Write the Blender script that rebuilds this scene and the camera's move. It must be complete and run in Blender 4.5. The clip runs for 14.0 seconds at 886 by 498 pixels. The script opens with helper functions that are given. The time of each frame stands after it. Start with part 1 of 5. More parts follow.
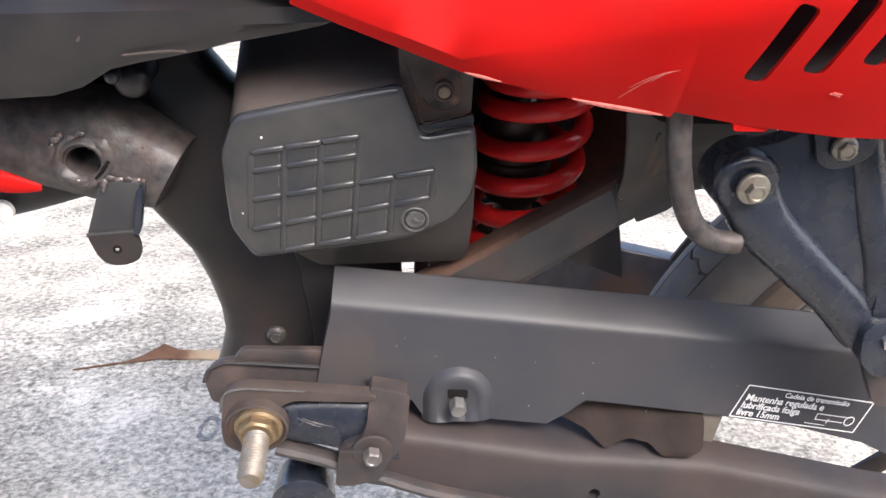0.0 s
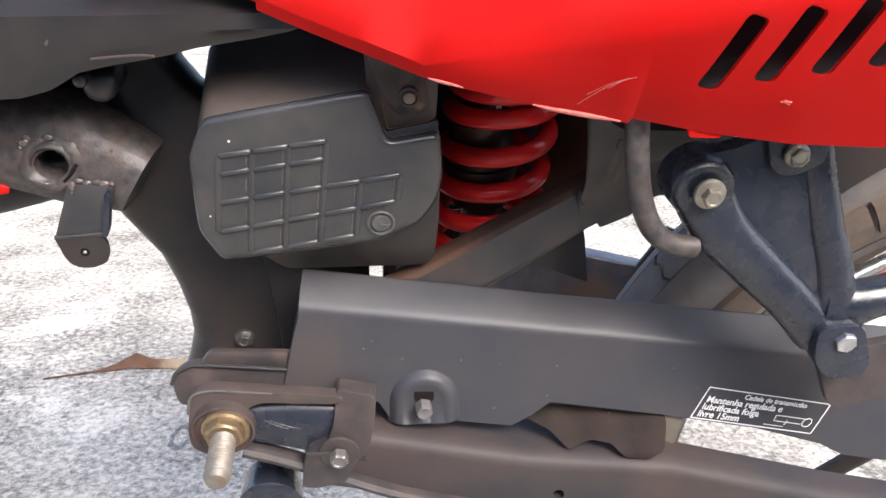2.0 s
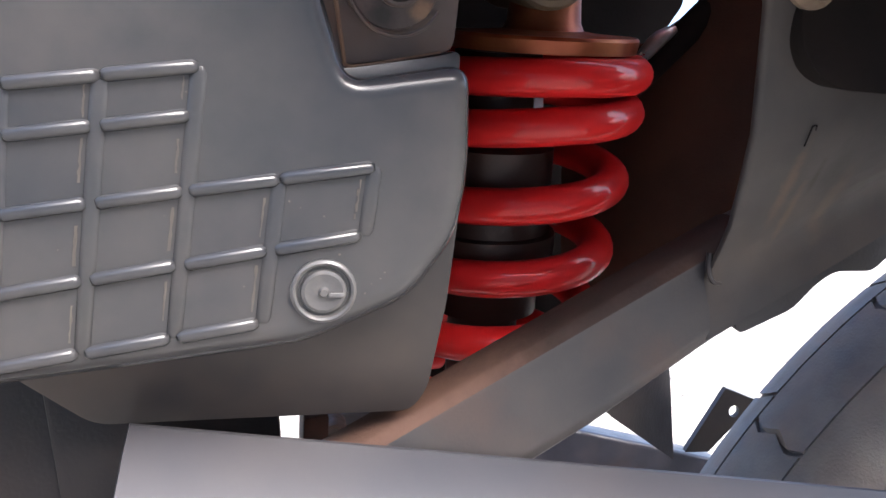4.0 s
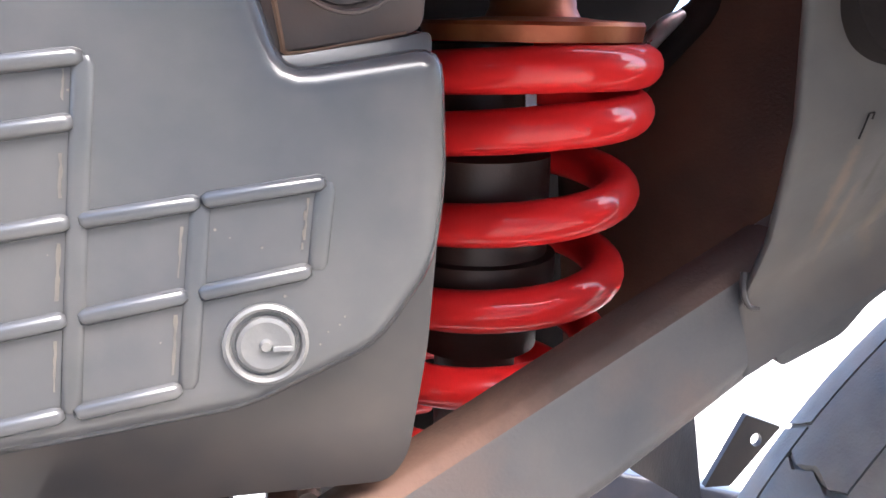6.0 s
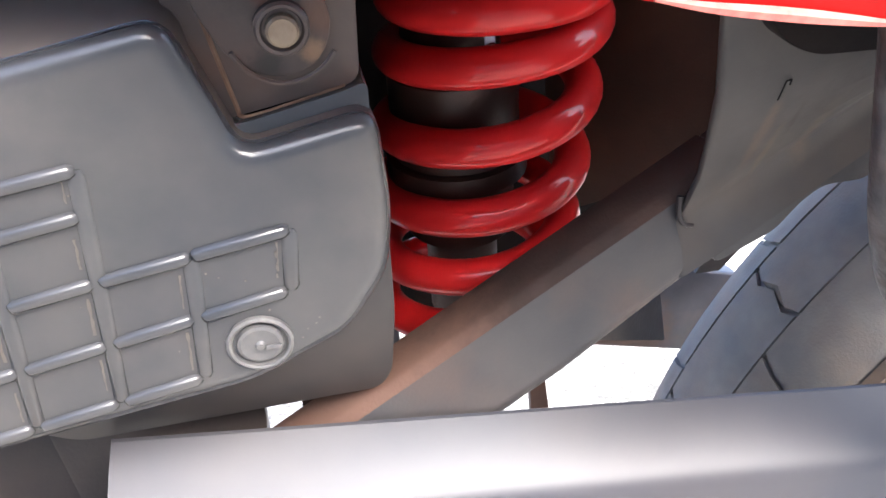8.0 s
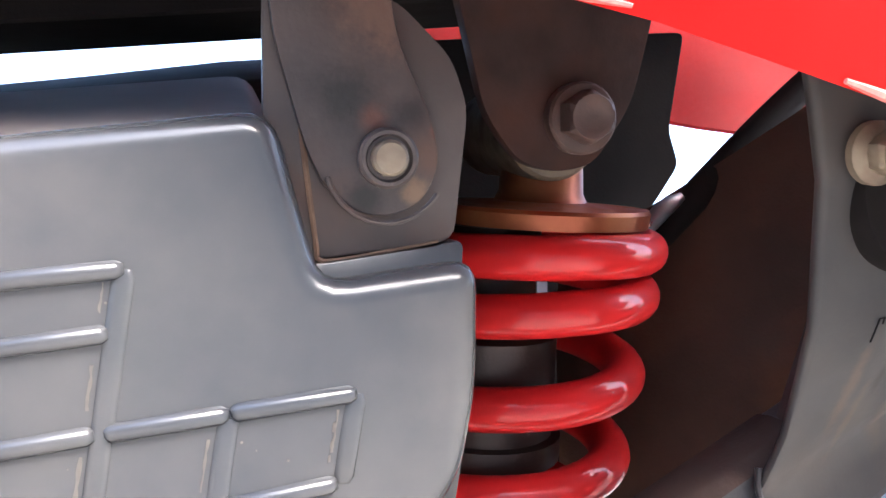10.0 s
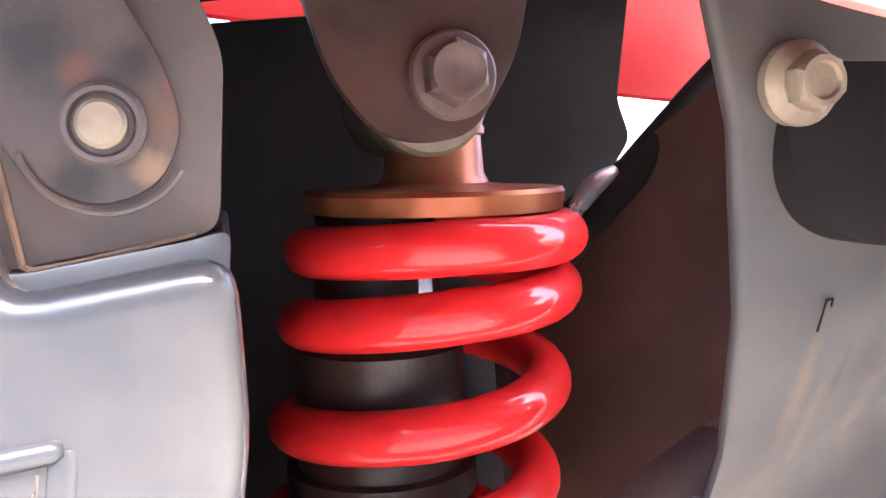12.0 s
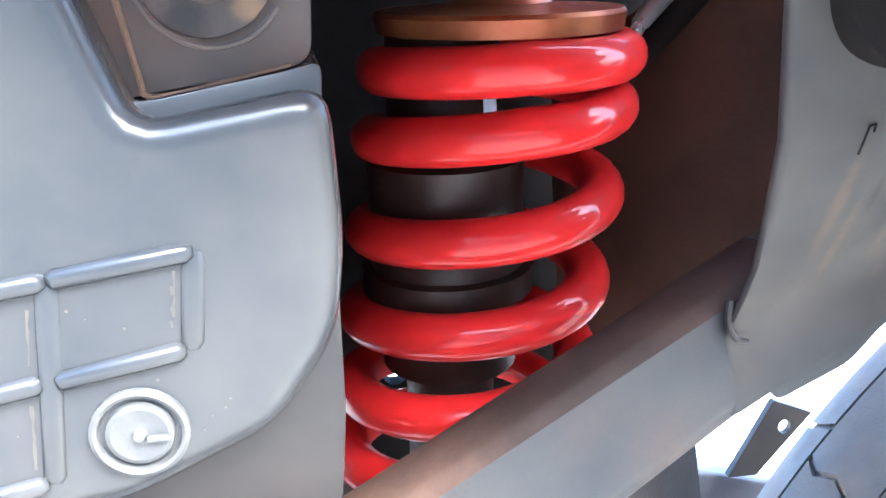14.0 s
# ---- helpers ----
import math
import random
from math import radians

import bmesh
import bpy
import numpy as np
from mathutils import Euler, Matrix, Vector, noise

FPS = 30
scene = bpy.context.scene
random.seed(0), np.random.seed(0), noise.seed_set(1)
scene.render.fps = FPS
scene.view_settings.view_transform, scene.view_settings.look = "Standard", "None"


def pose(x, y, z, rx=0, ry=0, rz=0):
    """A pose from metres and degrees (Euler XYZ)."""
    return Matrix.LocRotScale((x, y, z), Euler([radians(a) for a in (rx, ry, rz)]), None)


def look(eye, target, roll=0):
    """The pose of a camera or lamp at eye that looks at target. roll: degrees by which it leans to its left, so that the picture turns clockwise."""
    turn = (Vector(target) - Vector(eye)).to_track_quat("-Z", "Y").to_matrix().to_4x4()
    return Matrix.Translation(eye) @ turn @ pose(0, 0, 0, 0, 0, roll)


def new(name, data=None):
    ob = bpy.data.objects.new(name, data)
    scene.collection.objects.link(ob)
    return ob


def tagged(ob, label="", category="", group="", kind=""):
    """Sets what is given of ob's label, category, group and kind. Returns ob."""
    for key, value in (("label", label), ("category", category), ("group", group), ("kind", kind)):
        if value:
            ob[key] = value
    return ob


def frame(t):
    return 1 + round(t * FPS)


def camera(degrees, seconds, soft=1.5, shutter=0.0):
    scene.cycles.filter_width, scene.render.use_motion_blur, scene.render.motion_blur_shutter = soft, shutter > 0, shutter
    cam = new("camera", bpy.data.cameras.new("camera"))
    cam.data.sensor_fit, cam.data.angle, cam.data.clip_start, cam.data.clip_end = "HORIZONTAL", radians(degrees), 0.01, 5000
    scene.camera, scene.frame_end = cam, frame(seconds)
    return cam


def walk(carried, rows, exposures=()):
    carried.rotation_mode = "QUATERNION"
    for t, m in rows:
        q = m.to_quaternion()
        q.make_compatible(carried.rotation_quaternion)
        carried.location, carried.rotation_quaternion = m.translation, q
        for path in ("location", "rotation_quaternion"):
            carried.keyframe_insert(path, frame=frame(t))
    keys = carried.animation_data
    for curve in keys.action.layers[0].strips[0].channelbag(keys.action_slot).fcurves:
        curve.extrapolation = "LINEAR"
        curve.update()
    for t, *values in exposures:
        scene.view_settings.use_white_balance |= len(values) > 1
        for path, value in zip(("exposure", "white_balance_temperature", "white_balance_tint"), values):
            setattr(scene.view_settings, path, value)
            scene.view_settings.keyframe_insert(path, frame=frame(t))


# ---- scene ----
cam = camera(55.1, 14.0)
PATH = [
    (0, (0.0708, -0.4002, 0.6334), (0.1368, 0.5431, 0.3078), -0.00),
    (0.5, (0.0706, -0.4005, 0.6293), (0.1526, 0.5432, 0.3088), 0.83),
    (1, (0.0772, -0.4111, 0.6367), (0.1659, 0.5370, 0.3313), 0.18),
    (1.5, (0.0759, -0.4130, 0.6374), (0.1603, 0.5342, 0.3280), 0.22),
    (2, (0.0763, -0.4091, 0.6319), (0.1689, 0.5362, 0.3193), 0.63),
    (2.5, (0.0754, -0.4091, 0.6330), (0.1746, 0.5360, 0.3215), 0.86),
    (3, (0.0662, -0.3724, 0.6257), (0.1703, 0.5912, 0.3793), 5.17),
    (3.2, (0.0506, -0.3356, 0.6054), (0.1733, 0.6315, 0.3823), 4.91),
    (3.4, (0.0478, -0.2903, 0.5630), (0.1969, 0.6766, 0.3560), 3.06),
    (3.5, (0.0540, -0.2630, 0.5410), (0.2474, 0.7105, 0.4175), 2.50),
    (3.6, (0.0645, -0.2304, 0.5421), (0.2896, 0.7364, 0.4206), 4.33),
    (3.8, (0.0718, -0.1977, 0.5290), (0.2995, 0.7737, 0.4625), 2.85),
    (4, (0.0673, -0.1758, 0.5254), (0.3015, 0.7956, 0.4868), 1.10),
    (4.2, (0.0660, -0.1610, 0.5309), (0.3104, 0.8085, 0.5475), -0.36),
    (6.3, (0.0810, -0.1321, 0.5263), (0.3240, 0.8372, 0.4892), -1.28),
    (6.5, (0.0815, -0.1292, 0.5267), (0.3224, 0.8321, 0.3927), -1.64),
    (7, (0.0866, -0.1308, 0.5376), (0.3053, 0.8139, 0.2932), -3.17),
    (7.3, (0.0917, -0.1427, 0.5681), (0.2580, 0.7842, 0.2315), -6.60),
    (7.5, (0.0967, -0.1521, 0.5827), (0.2778, 0.7645, 0.2263), -5.30),
    (7.7, (0.0987, -0.1601, 0.5926), (0.2606, 0.7562, 0.2263), -5.61),
    (9.8, (0.0737, -0.1472, 0.5391), (0.3256, 0.8197, 0.5796), -0.53),
    (10, (0.0699, -0.1344, 0.5402), (0.3456, 0.8176, 0.6733), 0.26),
    (10.5, (0.0888, -0.1128, 0.5384), (0.3691, 0.8294, 0.7221), 0.09),
    (11, (0.1097, -0.1100, 0.5428), (0.3842, 0.8372, 0.7086), -1.84),
    (11.5, (0.1153, -0.1079, 0.5492), (0.3893, 0.8422, 0.6982), -2.73),
    (12, (0.1133, -0.1065, 0.5423), (0.3625, 0.8520, 0.6812), -3.10),
    (12.5, (0.1147, -0.1045, 0.5416), (0.3515, 0.8593, 0.6637), -3.39),
    (13, (0.1161, -0.1072, 0.5371), (0.3305, 0.8692, 0.5642), -3.39),
    (13.3, (0.1110, -0.1138, 0.5391), (0.2980, 0.8684, 0.5207), -3.86),
    (13.5, (0.1078, -0.1137, 0.5361), (0.2874, 0.8689, 0.4899), -3.80),
    (13.6, (0.1076, -0.1150, 0.5379), (0.2831, 0.8681, 0.4863), -3.67),
    (14, (0.1080, -0.1202, 0.5442), (0.2864, 0.8601, 0.4591), -2.41),
]
EXPOSURE = [(0.0, 1.15, 6150, 10), (3.0, 1.15, 6150, 10), (3.6, 1.42, 5950, 10), (4.2, 2.25, 5950, 11), (6.3, 2.98, 5900, 9), (7.1, 2.74, 5900, 9), (7.7, 2.52, 5950, 9), (9.8, 3.02, 5850, 9), (10.5, 3.28, 5950, 11), (11.5, 4.13, 6100, 14), (12.5, 4.15, 5850, 11), (13.4, 3.98, 5250, 1), (14.0, 3.72, 5250, 1)]
walk(cam, [(t, look(eye, target, roll)) for t, eye, target, roll in PATH], EXPOSURE)

# ---- light ----
world = bpy.data.worlds.new("sky")
scene.world = world
world.use_nodes = True
wt = world.node_tree
sky = wt.nodes.new("ShaderNodeTexSky")
sky.sky_type = "NISHITA"
sky.sun_disc = False
SUN_EL, SUN_AZ = 42.0, 150.0
sky.dust_density, sky.air_density, sky.ozone_density = 5.0, 0.8, 0.7
sky.sun_elevation, sky.sun_rotation = radians(SUN_EL), radians(SUN_AZ)
wt.links.new(sky.outputs[0], wt.nodes["Background"].inputs[0])
wt.nodes["Background"].inputs[1].default_value = 0.24
sun = new("sun", bpy.data.lights.new("sun", "SUN"))
sun.data.energy, sun.data.angle, sun.data.color = 0.80, radians(22), (1.0, 0.97, 0.93)
sd = Vector((math.sin(radians(SUN_AZ)) * math.cos(radians(SUN_EL)), math.cos(radians(SUN_AZ)) * math.cos(radians(SUN_EL)), math.sin(radians(SUN_EL))))
sun.matrix_world = look(sd * 10, (0, 0, 0))

# ---- materials ----


def material(name, base, second, rough=0.5, metal=0.0, scale=60.0, fine=900.0, bump=0.15, stain=None, amount=0.35, spread=0.5, coat=0.0, spec=0.5, edge=0.16):
    """Two tones mixed by a broad noise, a fine grain for relief and roughness, and blotches of dirt or rust."""
    m = bpy.data.materials.new(name)
    m.use_nodes = True
    nt = m.node_tree
    b = nt.nodes["Principled BSDF"]
    co = nt.nodes.new("ShaderNodeTexCoord")

    def noise_of(s, detail, shift):
        mp = nt.nodes.new("ShaderNodeMapping")
        mp.inputs["Location"].default_value = (shift, shift * 0.7, shift * 1.3)
        nt.links.new(co.outputs["Object"], mp.inputs["Vector"])
        n = nt.nodes.new("ShaderNodeTexNoise")
        n.inputs["Scale"].default_value, n.inputs["Detail"].default_value = s, detail
        nt.links.new(mp.outputs[0], n.inputs["Vector"])
        return n.outputs["Fac"]

    def ramp(fac, lo, hi):
        r = nt.nodes.new("ShaderNodeMapRange")
        r.inputs["From Min"].default_value, r.inputs["From Max"].default_value = lo, hi
        nt.links.new(fac, r.inputs["Value"])
        return r.outputs[0]

    def mix(fac, a, c):
        x = nt.nodes.new("ShaderNodeMix")
        x.data_type = "RGBA"
        nt.links.new(fac, x.inputs["Factor"])
        for value, socket in ((a, x.inputs["A"]), (c, x.inputs["B"])):
            if isinstance(value, tuple):
                socket.default_value = (*value, 1)
            else:
                nt.links.new(value, socket)
        return x.outputs["Result"]

    grain = noise_of(fine, 3, 3.1)
    colour = mix(ramp(noise_of(scale, 5, 0.0), 0.35, 0.68), base, second)
    rough_out = ramp(noise_of(scale * 1.6, 4, 5.3), 0.25, 0.75)
    rr = rough_out.node
    rr.inputs["To Min"].default_value, rr.inputs["To Max"].default_value = rough - 0.07, rough + 0.09
    if stain:
        blot = ramp(noise_of(scale * 0.7, 8 if edge < 0.3 else 3, 7.7), spread + 0.08 - edge / 2, spread + 0.08 + edge / 2)
        k = nt.nodes.new("ShaderNodeMath")
        k.operation = "MULTIPLY"
        k.inputs[1].default_value = amount
        nt.links.new(blot, k.inputs[0])
        colour = mix(k.outputs[0], colour, stain)
        add = nt.nodes.new("ShaderNodeMath")
        add.operation = "MULTIPLY_ADD"
        add.inputs[1].default_value = 0.3
        nt.links.new(k.outputs[0], add.inputs[0])
        nt.links.new(rough_out, add.inputs[2])
        rough_out = add.outputs[0]
    nt.links.new(colour, b.inputs["Base Color"])
    if bump:
        nt.links.new(rough_out, b.inputs["Roughness"])
    b.inputs["Roughness"].default_value = rough
    b.inputs["Metallic"].default_value = metal
    b.inputs["Coat Weight"].default_value = coat
    b.inputs["Coat Roughness"].default_value = 0.12
    b.inputs["Specular IOR Level"].default_value = spec
    if bump:
        bp = nt.nodes.new("ShaderNodeBump")
        bp.inputs["Strength"].default_value, bp.inputs["Distance"].default_value = bump, 0.0006
        nt.links.new(grain, bp.inputs["Height"])
        nt.links.new(bp.outputs[0], b.inputs["Normal"])
    return m


def spot(m, centre, inner, outer, colour, amount, wob=0.5, scale=250.0, stretch=(1.0, 0.0, 1.0)):
    """A stain with an uneven soft rim round a place of the bike, over a material's colour."""
    nt = m.node_tree
    b = nt.nodes["Principled BSDF"]
    old = b.inputs["Base Color"].links[0].from_socket
    co = nt.nodes.new("ShaderNodeTexCoord").outputs["Object"]
    sub, mul, size = (nt.nodes.new("ShaderNodeVectorMath") for _ in range(3))
    sub.operation, mul.operation, size.operation = "SUBTRACT", "MULTIPLY", "LENGTH"
    sub.inputs[1].default_value, mul.inputs[1].default_value = centre, stretch
    nt.links.new(co, sub.inputs[0])
    nt.links.new(sub.outputs[0], mul.inputs[0])
    nt.links.new(mul.outputs[0], size.inputs[0])
    n = nt.nodes.new("ShaderNodeTexNoise")
    n.inputs["Scale"].default_value, n.inputs["Detail"].default_value, n.inputs["Roughness"].default_value = scale, 8, 0.65
    nt.links.new(co, n.inputs["Vector"])
    add = nt.nodes.new("ShaderNodeMath")
    add.operation = "MULTIPLY_ADD"
    add.inputs[1].default_value = wob * outer * 2
    nt.links.new(n.outputs["Fac"], add.inputs[0])
    nt.links.new(size.outputs["Value"], add.inputs[2])
    r = nt.nodes.new("ShaderNodeMapRange")
    r.interpolation_type = "SMOOTHSTEP"
    for key, value in (("From Min", inner + wob * outer), ("From Max", outer + wob * outer), ("To Min", amount), ("To Max", 0.0)):
        r.inputs[key].default_value = value
    nt.links.new(add.outputs[0], r.inputs["Value"])
    x = nt.nodes.new("ShaderNodeMix")
    x.data_type = "RGBA"
    nt.links.new(r.outputs[0], x.inputs["Factor"])
    nt.links.new(old, x.inputs["A"])
    x.inputs["B"].default_value = (*colour, 1)
    nt.links.new(x.outputs["Result"], b.inputs["Base Color"])


RUST, DUST = (0.095, 0.050, 0.034), (0.20, 0.155, 0.125)
M_PLASTIC = material("black_plastic", (0.022, 0.024, 0.028), (0.040, 0.039, 0.039), 0.25, scale=30, bump=0.0, spec=0.55, stain=(0.115, 0.100, 0.088), amount=0.28, spread=0.55, edge=0.28)
M_WALL = material("dusty_cover_wall", (0.055, 0.047, 0.044), (0.080, 0.066, 0.059), 0.5, scale=40, bump=0.0, spec=0.22, stain=(0.12, 0.088, 0.070), amount=0.4, spread=0.5, edge=0.3)
# the cover's plastic with brown dust, the skirt's recess shade darkened into it
M_SKIRT = material("shaded_dusty_plastic", (0.020, 0.019, 0.020), (0.034, 0.029, 0.027), 0.40, scale=40, bump=0.0, spec=0.35, stain=(0.075, 0.055, 0.043), amount=0.4, spread=0.5, edge=0.3)
M_GUARD = material("guard_plastic", (0.035, 0.037, 0.045), (0.052, 0.049, 0.052), 0.40, scale=16, bump=0.0, spec=0.27, stain=(0.070, 0.054, 0.046), amount=0.25, spread=0.55, edge=0.35)
spot(M_GUARD, (0.048, 0.0, 0.425), 0.006, 0.034, (0.075, 0.058, 0.050), 0.45, scale=120)
M_FAIRING = material("fairing_plastic", (0.010, 0.010, 0.012), (0.018, 0.017, 0.017), 0.33, scale=40, stain=DUST, amount=0.06, spread=0.55, bump=0.0, edge=0.42)
M_SWING = material("swingarm_paint", (0.026, 0.025, 0.029), (0.046, 0.039, 0.037), 0.52, scale=20, bump=0.0, spec=0.22, stain=(0.075, 0.050, 0.040), amount=0.5, spread=0.5, edge=0.35)
M_RED = material("red_plastic", (0.40, 0.006, 0.005), (0.35, 0.006, 0.005), 0.34, scale=25, fine=1500, bump=0.0, spec=0.05, stain=(0.36, 0.02, 0.017), amount=0.35, spread=0.52, edge=0.42)
M_SPRING = material("red_spring_paint", (0.56, 0.016, 0.016), (0.48, 0.014, 0.014), 0.45, scale=80, fine=1400, bump=0.0, coat=0.45, spec=0.1)
M_SPRING.node_tree.nodes["Principled BSDF"].inputs["Coat Roughness"].default_value = 0.05
M_FRAME = material("frame_paint", (0.014, 0.014, 0.016), (0.026, 0.023, 0.022), 0.36, scale=40, stain=(0.09, 0.055, 0.04), amount=0.22, spread=0.52, edge=0.4, spec=0.3)
M_FRAME_RUSTY = material("dusty_frame_paint", (0.024, 0.012, 0.010), (0.038, 0.021, 0.018), 0.6, scale=90, stain=(0.070, 0.028, 0.018), amount=0.6, spread=0.52, bump=0.12, spec=0.15, edge=0.3)
M_STRAP = material("rusty_strap", (0.032, 0.025, 0.024), (0.050, 0.038, 0.035), 0.45, scale=90, stain=(0.075, 0.038, 0.026), amount=0.5, spread=0.54, bump=0.12, spec=0.25, edge=0.3)
for at, r0, r1, tone, k in (((0.0920, 0, 0.5830), 0.001, 0.0075, (0.014, 0.012, 0.012), 0.9), ((0.0960, 0, 0.5670), 0.001, 0.0048, (0.010, 0.009, 0.009), 0.95), ((0.1030, 0, 0.5815), 0.0005, 0.0040, (0.014, 0.011, 0.011), 0.85), ((0.0965, 0, 0.5800), 0.0005, 0.0036, (0.090, 0.034, 0.022), 0.7), ((0.1068, 0, 0.5748), 0.001, 0.0055, (0.080, 0.042, 0.028), 0.75), ((0.1046, 0, 0.5688), 0.0005, 0.0036, (0.170, 0.105, 0.062), 0.8), ((0.1075, 0, 0.5790), 0.0002, 0.0020, (0.120, 0.040, 0.022), 0.6), ((0.0985, 0, 0.600), 0.004, 0.0130, (0.11, 0.065, 0.048), 0.7)):
    spot(M_STRAP, at, r0, r1, tone, k, 0.45, 420)
M_STEEL_WORN = material("worn_steel", (0.030, 0.028, 0.030), (0.085, 0.076, 0.072), 0.42, metal=0.15, scale=150, stain=(0.075, 0.040, 0.028), amount=0.6, spread=0.52, bump=0.5, fine=420, edge=0.3)
M_WELD = material("glossy_weld", (0.085, 0.078, 0.076), (0.17, 0.155, 0.15), 0.22, metal=0.35, scale=300, stain=(0.09, 0.045, 0.03), amount=0.5, spread=0.5, bump=0.5, fine=600)
M_BLACK = material("black_paint", (0.012, 0.015, 0.024), (0.022, 0.025, 0.033), 0.25, scale=60, stain=(0.10, 0.085, 0.075), amount=0.14, spread=0.58, coat=0.2, bump=0.06)
M_ZINC = material("yellow_zinc", (0.27, 0.20, 0.115), (0.20, 0.145, 0.085), 0.42, metal=0.7, scale=160, stain=(0.14, 0.08, 0.045), amount=0.6, spread=0.48)
M_ZINC_PALE = material("pale_zinc", (0.225, 0.205, 0.18), (0.165, 0.145, 0.12), 0.48, metal=0.5, scale=160, stain=(0.22, 0.15, 0.09), amount=0.5, spread=0.5)
M_ZINC_DULL = material("dull_zinc", (0.32, 0.30, 0.25), (0.23, 0.205, 0.165), 0.42, metal=0.7, scale=160, stain=RUST, amount=0.5, spread=0.5)
M_GREY_BOLT = material("grey_bolt", (0.20, 0.195, 0.19), (0.14, 0.132, 0.125), 0.4, metal=0.5, scale=160, stain=(0.10, 0.065, 0.045), amount=0.5, spread=0.52)
M_STEEL = material("bright_steel", (0.55, 0.55, 0.56), (0.42, 0.42, 0.43), 0.3, metal=0.9, scale=120, stain=DUST, amount=0.4)
M_COPPER = material("dusty_brown_seat", (0.17, 0.036, 0.013), (0.24, 0.066, 0.024), 0.36, metal=0.6, scale=70, stain=(0.36, 0.16, 0.06), amount=0.45, spread=0.46, bump=0.10)
M_RUBBER = material("dusty_rubber", (0.090, 0.090, 0.094), (0.135, 0.128, 0.124), 0.7, scale=60, stain=(0.18, 0.135, 0.105), amount=0.45, spread=0.5, bump=0.35, edge=0.3)
M_LUG = material("brown_dusty_rubber", (0.075, 0.062, 0.054), (0.12, 0.088, 0.068), 0.75, scale=70, stain=(0.17, 0.115, 0.082), amount=0.6, spread=0.5, bump=0.35, edge=0.3)
spot(M_RUBBER, (0.40, 0.09, 0.43), 0.02, 0.11, (0.15, 0.098, 0.070), 0.75, 0.4, 60, (1.0, 0.3, 1.0))
M_SLIDER = material("brown_slider", (0.050, 0.039, 0.036), (0.028, 0.025, 0.026), 0.42, scale=70, stain=(0.095, 0.065, 0.053), amount=0.55, spread=0.5, bump=0.3)
M_TAIL = material("dark_rubber_strip", (0.016, 0.012, 0.011), (0.026, 0.019, 0.016), 0.7, scale=45, stain=(0.048, 0.032, 0.025), amount=0.6, spread=0.5, bump=0.2, spec=0.15, edge=0.4)
M_FLAP = material("brown_flap", (0.066, 0.031, 0.021), (0.036, 0.019, 0.014), 0.55, scale=32, stain=(0.115, 0.052, 0.029), amount=0.6, bump=0.3, spec=0.25)
M_SILVER = material("silver_paint", (0.15, 0.148, 0.155), (0.10, 0.092, 0.09), 0.42, metal=0.3, scale=60, stain=DUST, amount=0.4)
M_NAVY = material("far_arm_paint", (0.040, 0.041, 0.056), (0.065, 0.064, 0.080), 0.35, scale=60, stain=DUST, amount=0.2, spread=0.55)
spot(M_NAVY, (0.262, 0.235, 0.366), 0.012, 0.036, (0.105, 0.066, 0.050), 0.9, 0.4, 120)
M_TAB = material("dusty_grey_steel", (0.050, 0.040, 0.037), (0.072, 0.055, 0.048), 0.45, scale=60, stain=RUST, amount=0.5, spread=0.55, bump=0.06, spec=0.25)
M_DAMPER = material("brown_damper", (0.020, 0.010, 0.008), (0.036, 0.017, 0.012), 0.42, scale=50, spec=0.3)
M_FASTENER = material("dusty_fastener", (0.062, 0.060, 0.060), (0.10, 0.095, 0.088), 0.36, scale=200, spec=0.5)
M_STAY = material("stay_paint", (0.028, 0.028, 0.030), (0.044, 0.041, 0.040), 0.36, scale=40, stain=(0.080, 0.052, 0.040), amount=0.4, spread=0.56, bump=0.15, spec=0.35, edge=0.2)
spot(M_STAY, (0.125, 0.041, 0.476), 0.002, 0.020, (0.075, 0.050, 0.040), 0.45, 0.5, 160)
spot(M_STAY, (0.185, 0.041, 0.484), 0.001, 0.013, (0.070, 0.044, 0.034), 0.45, 0.6, 200)
M_PLATE = material("plate_paint", (0.038, 0.036, 0.036), (0.054, 0.050, 0.047), 0.48, scale=45, stain=(0.11, 0.075, 0.050), amount=0.3, spread=0.54, bump=0.05, spec=0.25, edge=0.3)
for at, r1, tone, k, tall in (((0.2095, 0, 0.5350), 0.0030, (0.10, 0.070, 0.046), 0.6, 0.20), ((0.2150, 0, 0.5280), 0.0022, (0.10, 0.070, 0.045), 0.6, 0.18), ((0.2240, 0, 0.5400), 0.0060, (0.028, 0.026, 0.025), 0.7, 0.6), ((0.2180, 0, 0.5380), 0.0016, (0.030, 0.024, 0.020), 0.7, 0.25), ((0.2300, 0, 0.5300), 0.0050, (0.10, 0.072, 0.048), 0.5, 0.35)):
    spot(M_PLATE, at, 0.0002, r1, tone, k, 0.6, 300, (1.0, 0.0, tall))
M_STUD = material("dull_bolt", (0.20, 0.155, 0.105), (0.14, 0.105, 0.072), 0.55, metal=0.3, scale=160, stain=RUST, amount=0.5, spread=0.52)
M_STAYTOP = material("rust_brown_edge", (0.020, 0.014, 0.012), (0.036, 0.023, 0.019), 0.6, scale=60, stain=(0.065, 0.036, 0.026), amount=0.6, spread=0.5, bump=0.25, spec=0.12, edge=0.3)
spot(M_STAYTOP, (0.105, 0.041, 0.468), 0.012, 0.062, (0.105, 0.060, 0.044), 0.9, 0.35, 130, (1.0, 0.8, 1.0))
